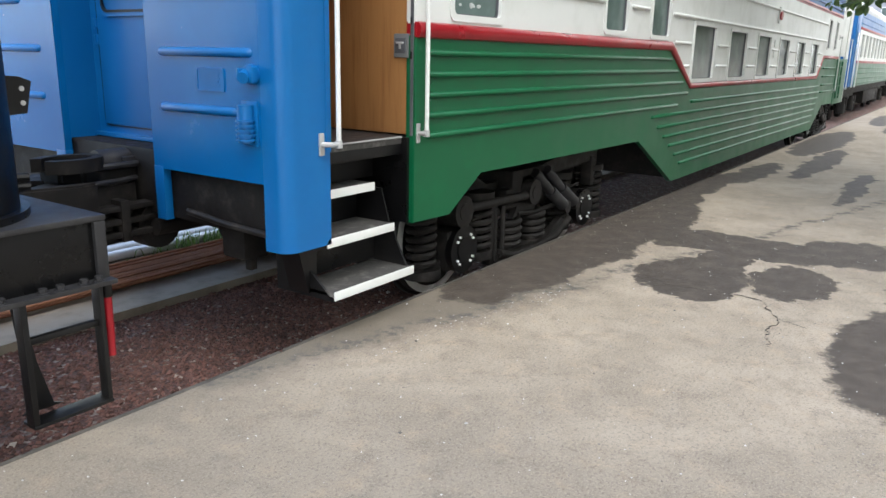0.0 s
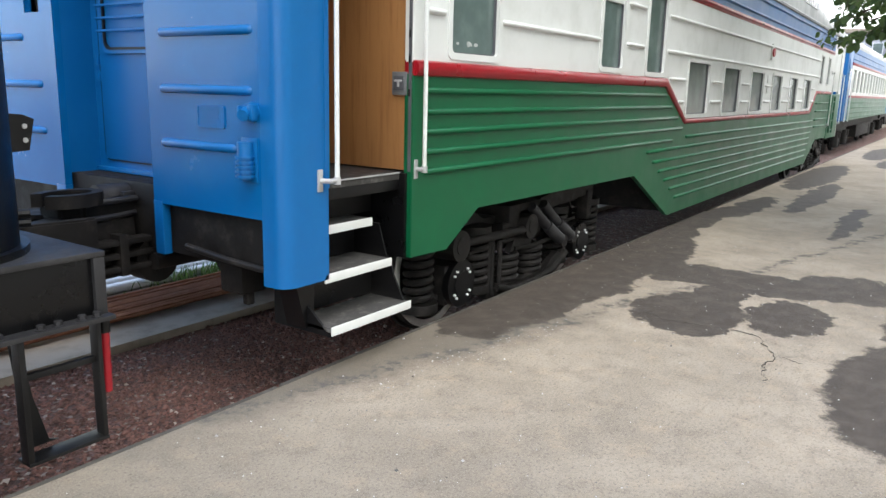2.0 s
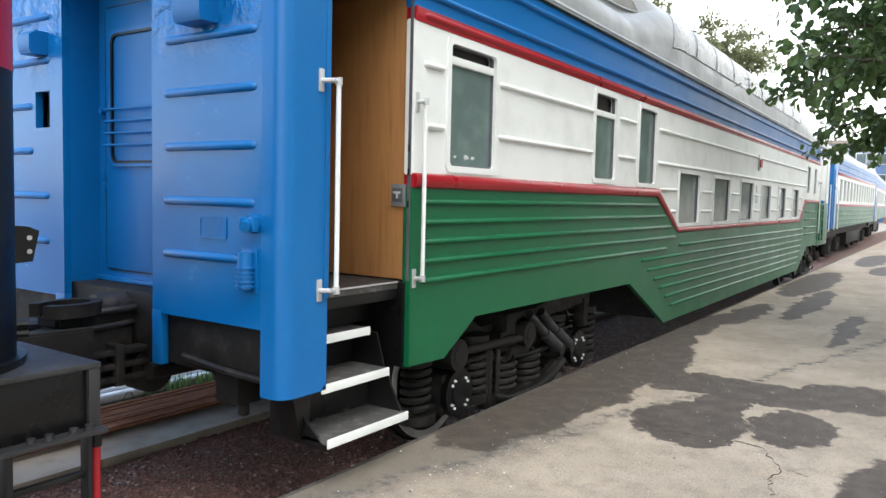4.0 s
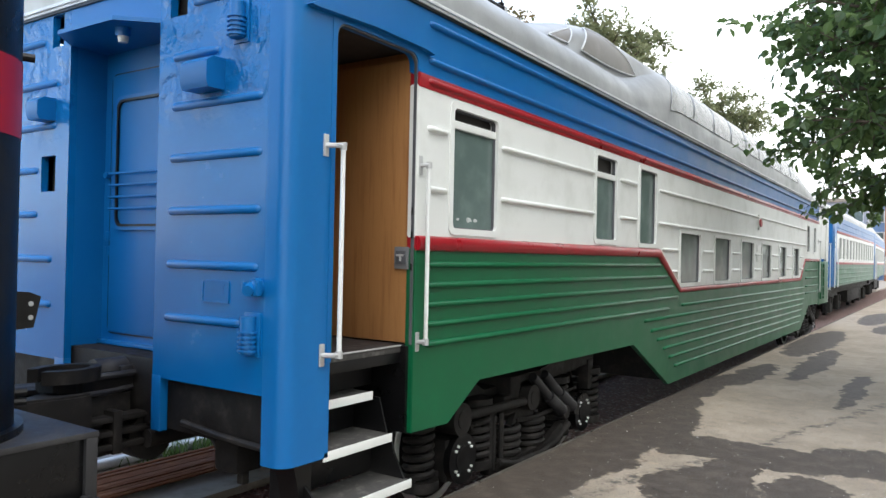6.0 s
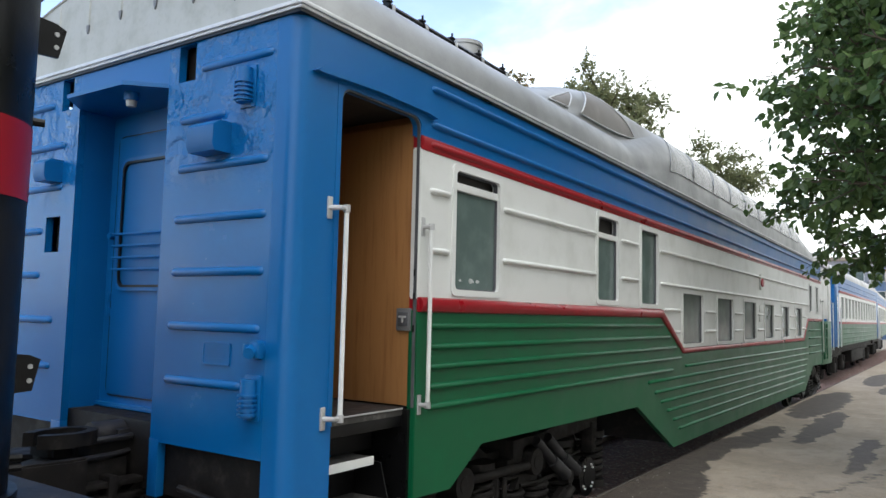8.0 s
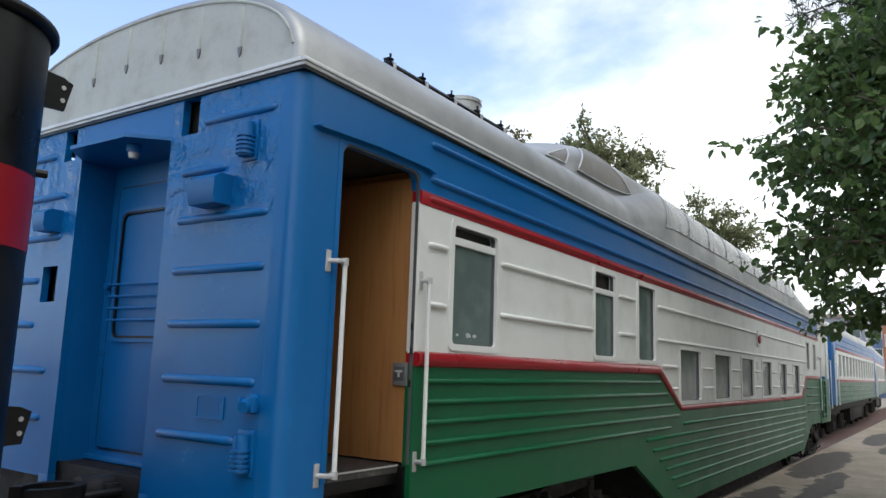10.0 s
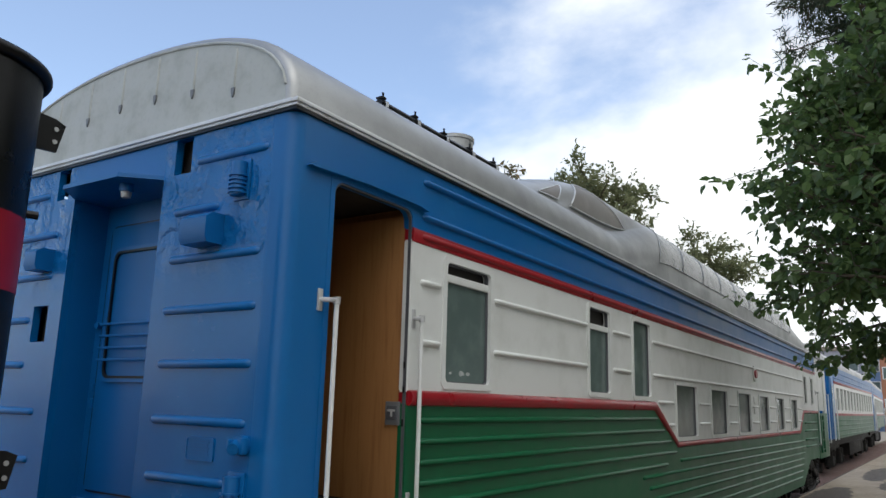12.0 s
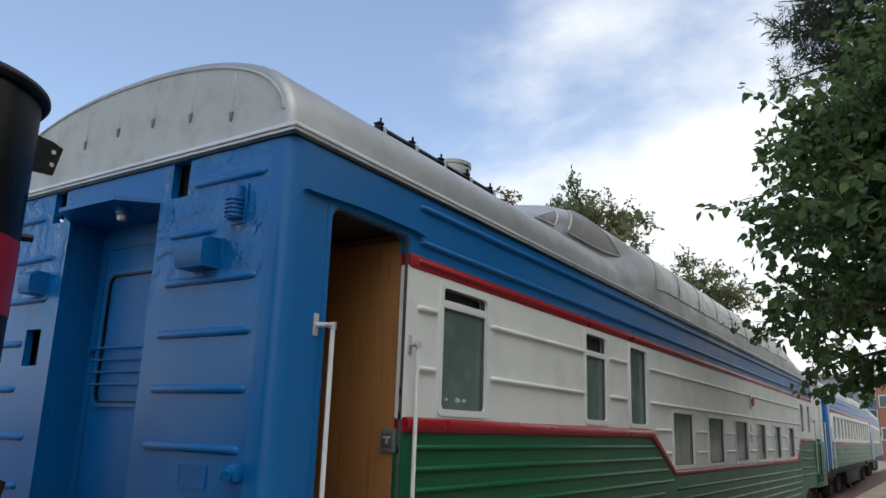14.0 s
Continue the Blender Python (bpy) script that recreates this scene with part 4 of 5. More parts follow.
def profile(h, shrink=0.0, n=28):
    """The roof's cross-section from eave to eave."""
    a = MID - 0.03 - shrink
    pts = []
    for k in range(n + 1):
        t = math.pi * k / n
        u = -math.cos(t)
        pts.append((MID + a * math.copysign(abs(u) ** 0.92, u), Z_ROOF + max(0.0, (h - shrink)) * math.sin(t) ** 0.75))
    return pts


b = nb()
stations = [(0.0, 0.06), (0.008, 0.035), (0.028, 0.012), (0.06, 0.0)] + [(0.4 + 0.3 * k, 0.0) for k in range(62)] + [(18.95, 0.0), (19.0, 0.06)]
prev = None
for x, shr in stations:
    cur = [b.verts.new((x, y, z)) for y, z in profile(RISE, shr)]
    if prev:
        for k in range(len(cur) - 1):
            b.faces.new((prev[k], prev[k + 1], cur[k + 1], cur[k]))
    prev = cur
roof = part("roof", b, SILVER, coach, "silver-painted rounded roof", 50)
b = nb()
prism(b, profile(RISE, 0.06), "x", 0.0, 0.02)
part("roof_end", b, ROOF_END, coach, "pale grey rounded roof end with ribs")
for k in range(6):
    y = 0.52 + 0.37 * k
    top = Z_ROOF + (RISE - 0.06) * math.sqrt(max(0, 1 - ((y - MID) / 1.47) ** 2)) ** 0.75 - 0.02
    low = 3.24 + 0.24 * math.sin(math.pi * y / W)
    b = nb()
    rib(b, (0, y, low + 0.03), (0, y, top), (-1, 0, 0), 0.010, 0.009)
    part("roof_end_rib", b, ROOF_END, roof)
    b = nb()
    prism(b, [(y - 0.015, low + 0.06), (y + 0.015, low + 0.06), (y + 0.010, low + 0.02), (y, low), (y - 0.010, low + 0.02)], "x", -0.010, 0.0)
    part("drain_notch", b, LOCK_GREY, roof)
b = nb()
tube(b, [(0.0, y, z) for y, z in profile(RISE, 0.06)][1:-1], 0.010, 6)
part("roof_end_seam", b, ROOF_END, roof)
# gutter in two folded lips with a dark gap beneath
b = nb()
box(b, -0.03, 19.0, -0.035, 0.03, 3.222, 3.246, 0.007)
box(b, -0.02, 19.0, -0.022, 0.03, 3.204, 3.224, 0.006)
part("gutter", b, RIM, coach, "silver eave gutter")
b = nb()
box(b, -0.035, 0.02, 0.0, W, 3.222, 3.246, 0.007)
box(b, -0.022, 0.02, 0.0, W, 3.204, 3.224, 0.006)
part("gutter", b, RIM, coach, "silver eave gutter")
b = nb()
box(b, -0.012, 19.0, -0.014, 0.03, 3.186, 3.206)
part("eave_strip", b, BLACK, coach)
b = nb()
box(b, -0.014, 0.02, 0.0, W, 3.186, 3.206)
part("eave_strip", b, BLACK, coach)


def on_roof(x, t, lift=0.0):
    """A point of the roof's outer face: t runs 0 at the near eave to 1 at the far one."""
    a = MID - 0.03
    th = math.pi * t
    u = -math.cos(th)
    y = MID + a * math.copysign(abs(u) ** 0.92, u)
    z = Z_ROOF + RISE * max(0.0, math.sin(th)) ** 0.75
    nrm = Vector((0, -math.cos(th) / a, math.sin(th) / RISE)).normalized()
    return Vector((x, y, z)) + nrm * lift


# the dome: a boxy cab front that grows out of the roof, then one long glazed barrel as wide as the coach
dome_line = lerp_line([(2.9, 0.48), (3.37, 0.66), (4.0, 0.86), (4.5, 1.02), (5.0, 1.07), (6.5, 1.14), (14.6, 1.16), (16.8, 0.45), (17.2, 0.40)])


A_DOME = MID - 0.016   # half width of the glazed barrel


def dome_height(x, c):
    """Height over the roof's foot at x, c being the sideways place from -1 to 1: cab box, then barrel."""
    h = sum(dome_line(x + d) for d in (-0.12, -0.06, 0.0, 0.06, 0.12)) / 5
    y = abs(c) * A_DOME
    u = min(1.0, y / (MID - 0.03)) ** (1 / 0.92)
    plain = RISE * max(0.0, 1 - u * u) ** 0.375 - 0.012
    cab = h * max(0.0, 1 - (y / 1.30) ** 2) ** 0.135
    barrel = h * max(0.0, 1 - c * c) ** 0.31
    w = ease(4.7, 6.5, x)
    return max(plain, cab) * (1 - w) + barrel * w


def on_canopy(x, t, lift=0.0):
    c = -math.cos(math.pi * t)
    e_ = 0.004
    slope = (dome_height(x, c + e_) - dome_height(x, c - e_)) / (2 * e_ * A_DOME)
    nrm = Vector((0, -slope, 1)).normalized()
    return Vector((x, MID + A_DOME * c, Z_ROOF + dome_height(x, c))) + nrm * lift


def canopy_t(x, z):
    """Where round the dome's near side a height lies."""
    lo_, hi_ = 0.0, 0.5
    for _ in range(24):
        m_ = (lo_ + hi_) / 2
        if dome_height(x, -math.cos(math.pi * m_)) < z - Z_ROOF:
            lo_ = m_
        else:
            hi_ = m_
    return hi_


b = nb()
prev = None
for k in range(110):
    x = 3.0 + 13.9 * k / 109
    cur = [b.verts.new(on_canopy(x, j / 110)) for j in range(111)]
    if prev:
        for j in range(110):
            b.faces.new((prev[j], prev[j + 1], cur[j + 1], cur[j]))
    prev = cur
canopy = part("dome_canopy", b, SILVER, coach, "long silver dome canopy swelling out of the roof", 60)


def shell_patch(surf, at, mat, name, parent, label="", lift=0.010, rim=0.022, n=16, rim_mat=None):
    """A pane laid on a curved shell: at(f, s) gives its x and t for f and s in 0..1."""
    b = nb()
    rows_ = [[b.verts.new(surf(*at(i / n, k / 8), lift)) for k in range(9)] for i in range(n + 1)]
    for A, B in zip(rows_, rows_[1:]):
        for k in range(8):
            b.faces.new((A[k], A[k + 1], B[k + 1], B[k]))
    p = part(name, b, mat, parent, label, 60)
    lo_ = [surf(*at(i / n, 0), lift) for i in range(n + 1)]
    end_ = [surf(*at(1, k / 8), lift) for k in range(1, 8)]
    hi_ = [surf(*at(i / n, 1), lift) for i in range(n, -1, -1)]
    back_ = [surf(*at(0, k / 8), lift) for k in range(7, 0, -1)]
    b = nb()
    tube(b, lo_ + end_ + hi_ + back_, rim, 6, closed=True)
    part("pane_frame", b, rim_mat or RIM, p)


def tear(f, s):
    """Teardrop side pane: raked front edge, arched top that runs down to a point."""
    x = 4.06 + 1.45 * f + 0.36 * s * (1 - f)
    low = 3.705 + 0.075 * f ** 3
    high = 4.05 + 0.05 * math.sin(math.pi * min(1, f * 1.6)) - 0.17 * f ** 2.4
    high = low + (high - low) * max(0.03, 1 - f ** 9)
    return x, canopy_t(x, low + (high - low) * s)


def front(f, s):
    x = 3.42 + 0.36 * f + 0.28 * s * f
    return x, canopy_t(x, 3.685 + 0.015 * f + 0.235 * s * f + 0.01 * s)


shell_patch(on_canopy, tear, GLASS_SCREEN, "dome_windscreen", canopy, "grey teardrop side pane of the dome", rim=0.009)
shell_patch(on_canopy, front, GLASS_SCREEN, "dome_windscreen", canopy, "small triangular front pane of the dome", rim=0.008)
for k in range(9):
    x0 = 6.05 + 0.95 * k
    shell_patch(on_canopy, lambda f, s: (x0 + 0.90 * f + 0.72 * s, 0.03 + 0.225 * s), GLASS_DOME, "dome_pane", canopy, "curved grey roof-dome pane", rim=0.006, lift=0.006, rim_mat=SILVER)
    shell_patch(on_canopy, lambda f, s: (x0 + 0.75 + 0.90 * f, 0.275 + 0.185 * s), GLASS_DOME, "dome_pane", canopy, "curved grey roof-dome pane", rim=0.006, lift=0.006, rim_mat=SILVER)

# roof walk with clamps and a round ventilator
b = nb()
tube(b, [on_roof(1.28 + 0.17 * k, 0.27, 0.05) for k in range(11)], 0.035, 8)
walkway = part("roof_cable", b, BLACK, coach, "black cable duct clamped along the roof")
for k in range(5):
    p = on_roof(1.32 + 0.40 * k, 0.27, 0.045)
    b = nb()
    cyl(b, (p.x - 0.022, p.y, p.z), (p.x + 0.022, p.y, p.z), 0.047, seg=14)
    tube(b, [(p.x, p.y + 0.02, p.z + 0.02), (p.x + 0.01, p.y, p.z + 0.075), (p.x - 0.005, p.y - 0.01, p.z + 0.10)], 0.009, 6)
    box(b, p.x - 0.035, p.x + 0.015, p.y - 0.03, p.y + 0.03, p.z + 0.045, p.z + 0.062, 0.004)
    clamp_ = part("clamp", b, BLACK, walkway)
    b = nb()
    box(b, p.x - 0.012, p.x + 0.014, p.y - 0.058, p.y - 0.030, p.z - 0.05, p.z + 0.02, 0.004)
    part("clamp_foot", b, STEEL, clamp_)
b = nb()
p = on_roof(2.85, 0.36)
cyl(b, (p.x, p.y, p.z - 0.1), (p.x, p.y, p.z + 0.27), 0.17, seg=28)
cyl(b, (p.x, p.y, p.z + 0.25), (p.x, p.y, p.z + 0.285), 0.18, seg=28)
part("roof_ventilator", b, SILVER, coach, "round silver roof ventilator")

# the upper works of the old body droop a little towards the far end
def settle(ob):
    if ob.type == "MESH":
        for v in ob.data.vertices:
            if v.co.z > 1.7 and v.co.x > 0:
                v.co.z -= 0.0085 * v.co.x * (v.co.z - 1.7)
    for child in ob.children:
        settle(child)


settle(coach)

# ---- bogie ----
def bogie(cx, parent_label):
    """A coach bogie: wheels, frame, axle boxes, coil springs, dampers."""
    bg = root("bogie", (cx, MID, -0.37), parent_label, "bogie", "coach bogies")
    AX = 1.09
    for s in (-1, 1):
        x = cx + s * AX
        for y in (0.55, 2.47):
            b = nb()
            cyl(b, (x, y, 0.185), (x, y + 0.10, 0.185), 0.475, seg=40)
            cyl(b, (x, y + 0.07, 0.185), (x, y + 0.11, 0.185), 0.50, seg=40)
            w = part("wheel", b, GRIME, bg)
            b = nb()
            n = 40
            o = [(x + 0.470 * math.cos(2 * math.pi * k / n), 0.185 + 0.470 * math.sin(2 * math.pi * k / n)) for k in range(n)]
            i_ = [(x + 0.412 * math.cos(2 * math.pi * k / n), 0.185 + 0.412 * math.sin(2 * math.pi * k / n)) for k in range(n)]
            ring(b, o, i_, "y", y - 0.008, y + 0.005)
            part("tyre", b, TYRE, w, "pale grey painted tyre rim")
        b = nb()
        cyl(b, (x, 0.3, 0.185), (x, 2.8, 0.185), 0.085, seg=16)
        part("axle", b, GRIME, bg)
        # axle box with a round cover and painted bolts
        b = nb()
        box(b, x - 0.17, x + 0.17, 0.30, 0.53, -0.05, 0.27, 0.03)
        ab = part("axle_box", b, GRIME, bg)
        b = nb()
        cyl(b, (x, 0.31, 0.11), (x, 0.255, 0.11), 0.185, seg=24)
        cyl(b, (x, 0.258, 0.11), (x, 0.245, 0.11), 0.10, seg=20)
        part("cover", b, BLACK, ab)
        for k in range(8):
            a = math.pi * (k // 2) / 2 + math.pi / 4 + (0.17 if k % 2 else -0.17)
            b = nb()
            px, pz = x + 0.128 * math.cos(a), 0.11 + 0.128 * math.sin(a)
            cyl(b, (px, 0.256, pz), (px, 0.240, pz), 0.0105, seg=8)
            part("bolt", b, WHITE, ab, "white painted bolt")
        for sx in (-0.37, 0.37):
            b = nb()
            coil(b, x + sx, 0.40, 0.02, 0.44, 0.118 if sx * s < 0 or s > 0 else 0.095, 0.026, 6.5)
            part("spring", b, GRIME, bg)
            b = nb()
            cyl(b, (x + sx, 0.40, -0.05), (x + sx, 0.40, 0.02), 0.15, seg=20)
            cyl(b, (x + sx, 0.40, 0.44), (x + sx, 0.40, 0.50), 0.15, seg=20)
            cyl(b, (x + sx, 0.40, 0.0), (x + sx, 0.40, 0.46), 0.055, seg=12)
            part("spring_seat", b, GRIME, bg)
        b = nb()
        box(b, x - 0.48, x + 0.48, 0.36, 0.50, -0.02, 0.04, 0.012)
        part("equaliser", b, GRIME, bg)
    # side frame dips between the axles
    b = nb()
    side = [(cx - 1.75, 0.48), (cx - 0.75, 0.48), (cx - 0.55, 0.36), (cx + 0.55, 0.36), (cx + 0.75, 0.48), (cx + 1.75, 0.48), (cx + 1.75, 0.62), (cx + 0.7, 0.62), (cx + 0.5, 0.52), (cx - 0.5, 0.52), (cx - 0.7, 0.62), (cx - 1.75, 0.62)]
    prism(b, side, "y", 0.44, 0.62)
    part("side_frame", b, GRIME, bg)
    b = nb()
    prism(b, side, "y", 2.5, 2.68)
    part("side_frame", b, GRIME, bg)
    b = nb()
    box(b, cx - 0.3, cx + 0.3, 0.3, 2.8, 0.3, 0.62, 0.03)
    part("bolster", b, GRIME, bg)
    for x in (cx - 1.675, cx + 1.675):
        b = nb()
        box(b, x - 0.075, x + 0.075, 0.45, 2.65, 0.42, 0.6, 0.02)
        part("end_beam", b, GRIME, bg)
    for sx in (-0.17, 0.17):
        b = nb()
        coil(b, cx + sx * 1.3 - 0.05, 0.38, -0.05, 0.20, 0.125, 0.028, 4.0)
        part("spring", b, GRIME, bg)
    b = nb()
    box(b, cx - 0.6, cx + 0.35, 0.27, 0.46, -0.11, -0.05, 0.02)
    prism(b, [(cx - 0.62, -0.10), (cx + 0.30, -0.10), (cx + 0.62, 0.06), (cx + 0.55, 0.10), (cx + 0.25, -0.03), (cx - 0.62, -0.03)], "y", 0.24, 0.30)
    box(b, cx - 0.68, cx - 0.58, 0.27, 0.36, -0.12, 0.42, 0.015)
    part("spring_plank", b, GRIME, bg)
    b = nb()
    tube(b, [(cx - 0.58, 0.25, -0.03), (cx - 0.35, 0.24, -0.09), (cx + 0.1, 0.24, -0.10), (cx + 0.45, 0.24, -0.05), (cx + 0.72, 0.25, 0.06)], 0.036, 10)
    part("safety_bow", b, GRIME, bg)
    b = nb()
    box(b, cx - 0.52, cx + 0.62, 0.40, 0.52, 0.22, 0.34, 0.02)
    box(b, cx - 0.40, cx - 0.22, 0.30, 0.42, 0.30, 0.47, 0.02)
    prism(b, [(cx + 0.28, 0.50), (cx + 1.45, 0.56), (cx + 1.45, 0.66), (cx + 0.9, 0.70), (cx + 0.28, 0.62)], "y", 0.32, 0.40)
    box(b, cx + 1.30, cx + 1.42, 0.30, 0.42, 0.30, 0.60, 0.015)
    part("brake_rigging", b, GRIME, bg)
    for x in (cx - 0.62, cx - 0.50):
        b = nb()
        tube(b, [(x, 0.27, -0.08), (x, 0.27, 0.36)], 0.022, 8)
        part("hanger", b, GRIME, bg)
    # longitudinal tie rod with rubber bush, and the two dampers
    b = nb()
    tube(b, [(cx - 1.12, 0.25, 0.43), (cx - 0.10, 0.25, 0.40)], 0.036, 12)
    rod = part("tie_rod", b, GRIME, bg)
    for x, r in ((cx - 1.17, 0.12), (cx - 0.05, 0.11)):
        b = nb()
        cyl(b, (x, 0.21, 0.42), (x, 0.42, 0.42), r, seg=24)
        cyl(b, (x, 0.205, 0.42), (x, 0.23, 0.42), r * 0.55, seg=16)
        part("bush", b, GRIME, rod)
    b = nb()
    prism(b, [(cx - 0.16, 0.42), (cx - 0.13, 0.55), (cx + 0.02, 0.56), (cx + 0.09, 0.45), (cx + 0.12, 0.24), (cx - 0.28, 0.21), (cx - 0.22, 0.29)], "y", 0.30, 0.36)
    part("rod_bracket", b, GRIME, bg)
    for dx in (0.0, 0.22):
        b = nb()
        tube(b, [(cx + 0.03 + dx, 0.27, 0.58), (cx + 0.30 + dx, 0.25, 0.38)], 0.045, 12)
        tube(b, [(cx + 0.30 + dx, 0.25, 0.38), (cx + 0.55 + dx, 0.23, 0.22)], 0.058, 12)
        d = part("damper", b, DECK, bg, "dark grey hydraulic damper")
        b = nb()
        cyl(b, (cx + 0.58 + dx, 0.19, 0.20), (cx + 0.58 + dx, 0.30, 0.20), 0.062, seg=16)
        part("eye", b, GRIME, d)
    b = nb()
    tube(b, [(cx - 0.2, 0.30, 0.24), (cx + 0.1, 0.28, 0.22), (cx + 0.6, 0.28, 0.24)], 0.02, 8)
    tube(b, [(cx - 0.9, 0.32, 0.30), (cx - 0.4, 0.30, 0.33), (cx + 0.2, 0.33, 0.30), (cx + 1.0, 0.30, 0.36)], 0.014, 8)
    part("brake_pipe", b, GRIME, bg)
    return bg


bogie(3.17, "grimy black coach bogie with coil springs and pale rims")
bogie(17.4, "grimy black coach bogie under the far end")

# ---- coupler and gear under the near end ----
cp = root("coupler", (-0.2, MID, 0.6), "black cast automatic coupler on the coach end", "coupler")
b = nb()
box(b, 0.0, 0.9, MID - 0.16, MID + 0.16, 0.58, 0.86, 0.03)
part("shank", b, GRIME, cp)
b = nb()
prism(b, [(0.05, MID - 0.22), (-0.42, MID - 0.30), (-0.62, MID - 0.22), (-0.60, MID - 0.10), (-0.36, MID - 0.04), (-0.34, MID + 0.10), (-0.58, MID + 0.20), (-0.62, MID + 0.36), (-0.36, MID + 0.40), (0.05, MID + 0.24)], "z", 0.52, 0.90)
bmesh.ops.bevel(b, geom=list(b.edges), offset=0.025, segments=2, affect="EDGES")
part("head", b, GRIME, cp)
for z in (0.575, 0.655, 0.735):
    b = nb()
    box(b, -0.40, 0.12, MID - 0.35, MID - 0.24, z, z + 0.035, 0.010)
    part("rib", b, GRIME, cp)
b = nb()
box(b, -0.16, -0.10, MID - 0.36, MID - 0.24, 0.55, 0.80, 0.012)
part("rib", b, GRIME, cp)
b = nb()
prism(b, [(0.10, MID - 0.20), (-0.30, MID - 0.24), (-0.40, MID - 0.16), (-0.42, MID + 0.02), (-0.34, MID + 0.12), (0.10, MID + 0.14)], "z", 0.895, 0.985)
bmesh.ops.bevel(b, geom=list(b.edges), offset=0.018, segments=2, affect="EDGES")
part("upper_horn", b, GRIME, cp)
b = nb()
tube(b, [(0.05, MID - 0.23, 0.99), (-0.30, MID - 0.255, 0.99), (-0.42, MID - 0.17, 0.99), (-0.44, MID + 0.02, 0.99), (-0.36, MID + 0.13, 0.99)], 0.020, 8)
part("horn_rim", b, DECK, cp)
b = nb()
tube(b, [(-0.62, MID - 0.22, 0.905), (-0.5, MID - 0.31, 0.905), (-0.1, MID - 0.27, 0.905), (0.04, MID - 0.22, 0.905)], 0.016, 8)
part("worn_edge", b, DECK, cp)
b = nb()
cyl(b, (-0.14, MID - 0.10, 1.0), (0.30, MID - 0.10, 1.0), 0.075, seg=16)
box(b, -0.02, 0.10, MID - 0.20, MID, 0.93, 1.03, 0.012)
part("uncoupling_gear", b, DECK, cp)
b = nb()
outer = [(-0.36 + 0.20 * math.cos(t), MID - 0.19 + 0.15 * math.sin(t)) for t in [radians(-150 + 300 * k / 14) for k in range(15)]]
inner_ = [(-0.36 + 0.145 * math.cos(t), MID - 0.19 + 0.095 * math.sin(t)) for t in [radians(-150 + 300 * k / 14) for k in range(15)]]
prism(b, outer + inner_[::-1], "z", 0.985, 1.06)
part("jaw", b, GRIME, cp)
b = nb()
prism(b, [(-0.72, MID - 0.34), (-0.40, MID - 0.40), (-0.30, MID - 0.38), (-0.30, MID - 0.33), (-0.66, MID - 0.28)], "z", 0.66, 0.93)
bmesh.ops.bevel(b, geom=list(b.edges), offset=0.012, segments=2, affect="EDGES")
part("guard_arm", b, GRIME, cp)
cp.location.z -= 0.11
gear = root("buffer_beam", (0.25, MID, 0.5), "black headstock and brake gear under the coach end", "underframe")
b = nb()
box(b, 0.06, 0.34, 0.2, W - 0.2, 0.58, 0.98, 0.02)
part("headstock", b, GRIME, gear)
b = nb()
cyl(b, (0.12, 1.25, 0.50), (0.12, 1.40, 0.50), 0.15, seg=20)
cyl(b, (0.05, 1.2, 0.50), (0.45, 1.2, 0.50), 0.055, seg=12)
part("brake_hose_reel", b, GRIME, gear)
b = nb()
box(b, 0.14, 0.34, 0.50, 0.70, 0.38, 0.57, 0.03)
box(b, 0.20, 0.25, 0.52, 0.57, 0.31, 0.40, 0.01)
tube(b, [(0.1, 1.0, 0.60), (0.3, 0.7, 0.52), (0.5, 0.62, 0.45)], 0.03, 8)
part("drain_box", b, GRIME, gear)
b = nb()
tube(b, [(0.0, 0.8, 0.66), (0.03, 0.5, 0.62), (0.05, 0.2, 0.60)], 0.02, 8)
part("brake_hose", b, GRIME, gear)

# ---- black locomotive end with its banded column ----
eng = root("engine_platform", (-1.6, 0.6, -0.37), "black riveted engine platform with bolted step hanger", "locomotive")
b = nb()
box(b, -4.5, -0.92, 0.10, 3.0, 0.86, 0.885, 0.006)
part("deck", b, DECK, eng, "worn black deck plate")
b = nb()
box(b, -4.5, -0.94, 0.12, 2.98, 0.60, 0.862, 0.004)
part("beam", b, BLACK, eng)
b = nb()
box(b, -0.975, -0.925, 0.10, 0.16, 0.60, 0.86, 0.004)
box(b, -4.5, -0.92, 0.05, 0.16, 0.595, 0.615, 0.003)
part("flange", b, DECK, eng)
for x in (-1.22, -1.15, -1.05, -0.985, -1.45, -1.38):
    b = nb()
    cyl(b, (x, 0.085, 0.613), (x, 0.085, 0.636), 0.017, seg=6)
    cyl(b, (x, 0.085, 0.612), (x, 0.085, 0.619), 0.026, seg=14)
    part("bolt", b, DECK, eng)
# unseen block, added to keep low skylight off the coach's end wall
b = nb()
prism(b, [(0.34, 0.885), (0.34, 1.85), (0.42, 2.05), (0.75, 2.2), (2.3, 2.2), (2.66, 2.05), (2.74, 1.85), (2.74, 0.885)], "x", -4.45, -2.25)
part("hood", b, BLACK, eng, "black block out of view, added to shade the coach end")
hang = root("step_hanger", (-1.15, 0.12, 0.1), "black forged footstep hanging from the platform", "step")
b = nb()
box(b, -1.005, -0.985, 0.06, 0.12, 0.09, 0.60, 0.004)
part("strut", b, BLACK, hang)
b = nb()
box(b, -1.325, -1.300, 0.06, 0.12, 0.08, 0.60, 0.004)
part("strut", b, BLACK, hang)
b = nb()
prism(b, [(-1.30, 0.60), (-1.26, 0.60), (-1.22, 0.30), (-1.17, 0.10), (-1.13, 0.085), (-1.30, 0.085), (-1.25, 0.12), (-1.275, 0.32)], "y", 0.20, 0.21)
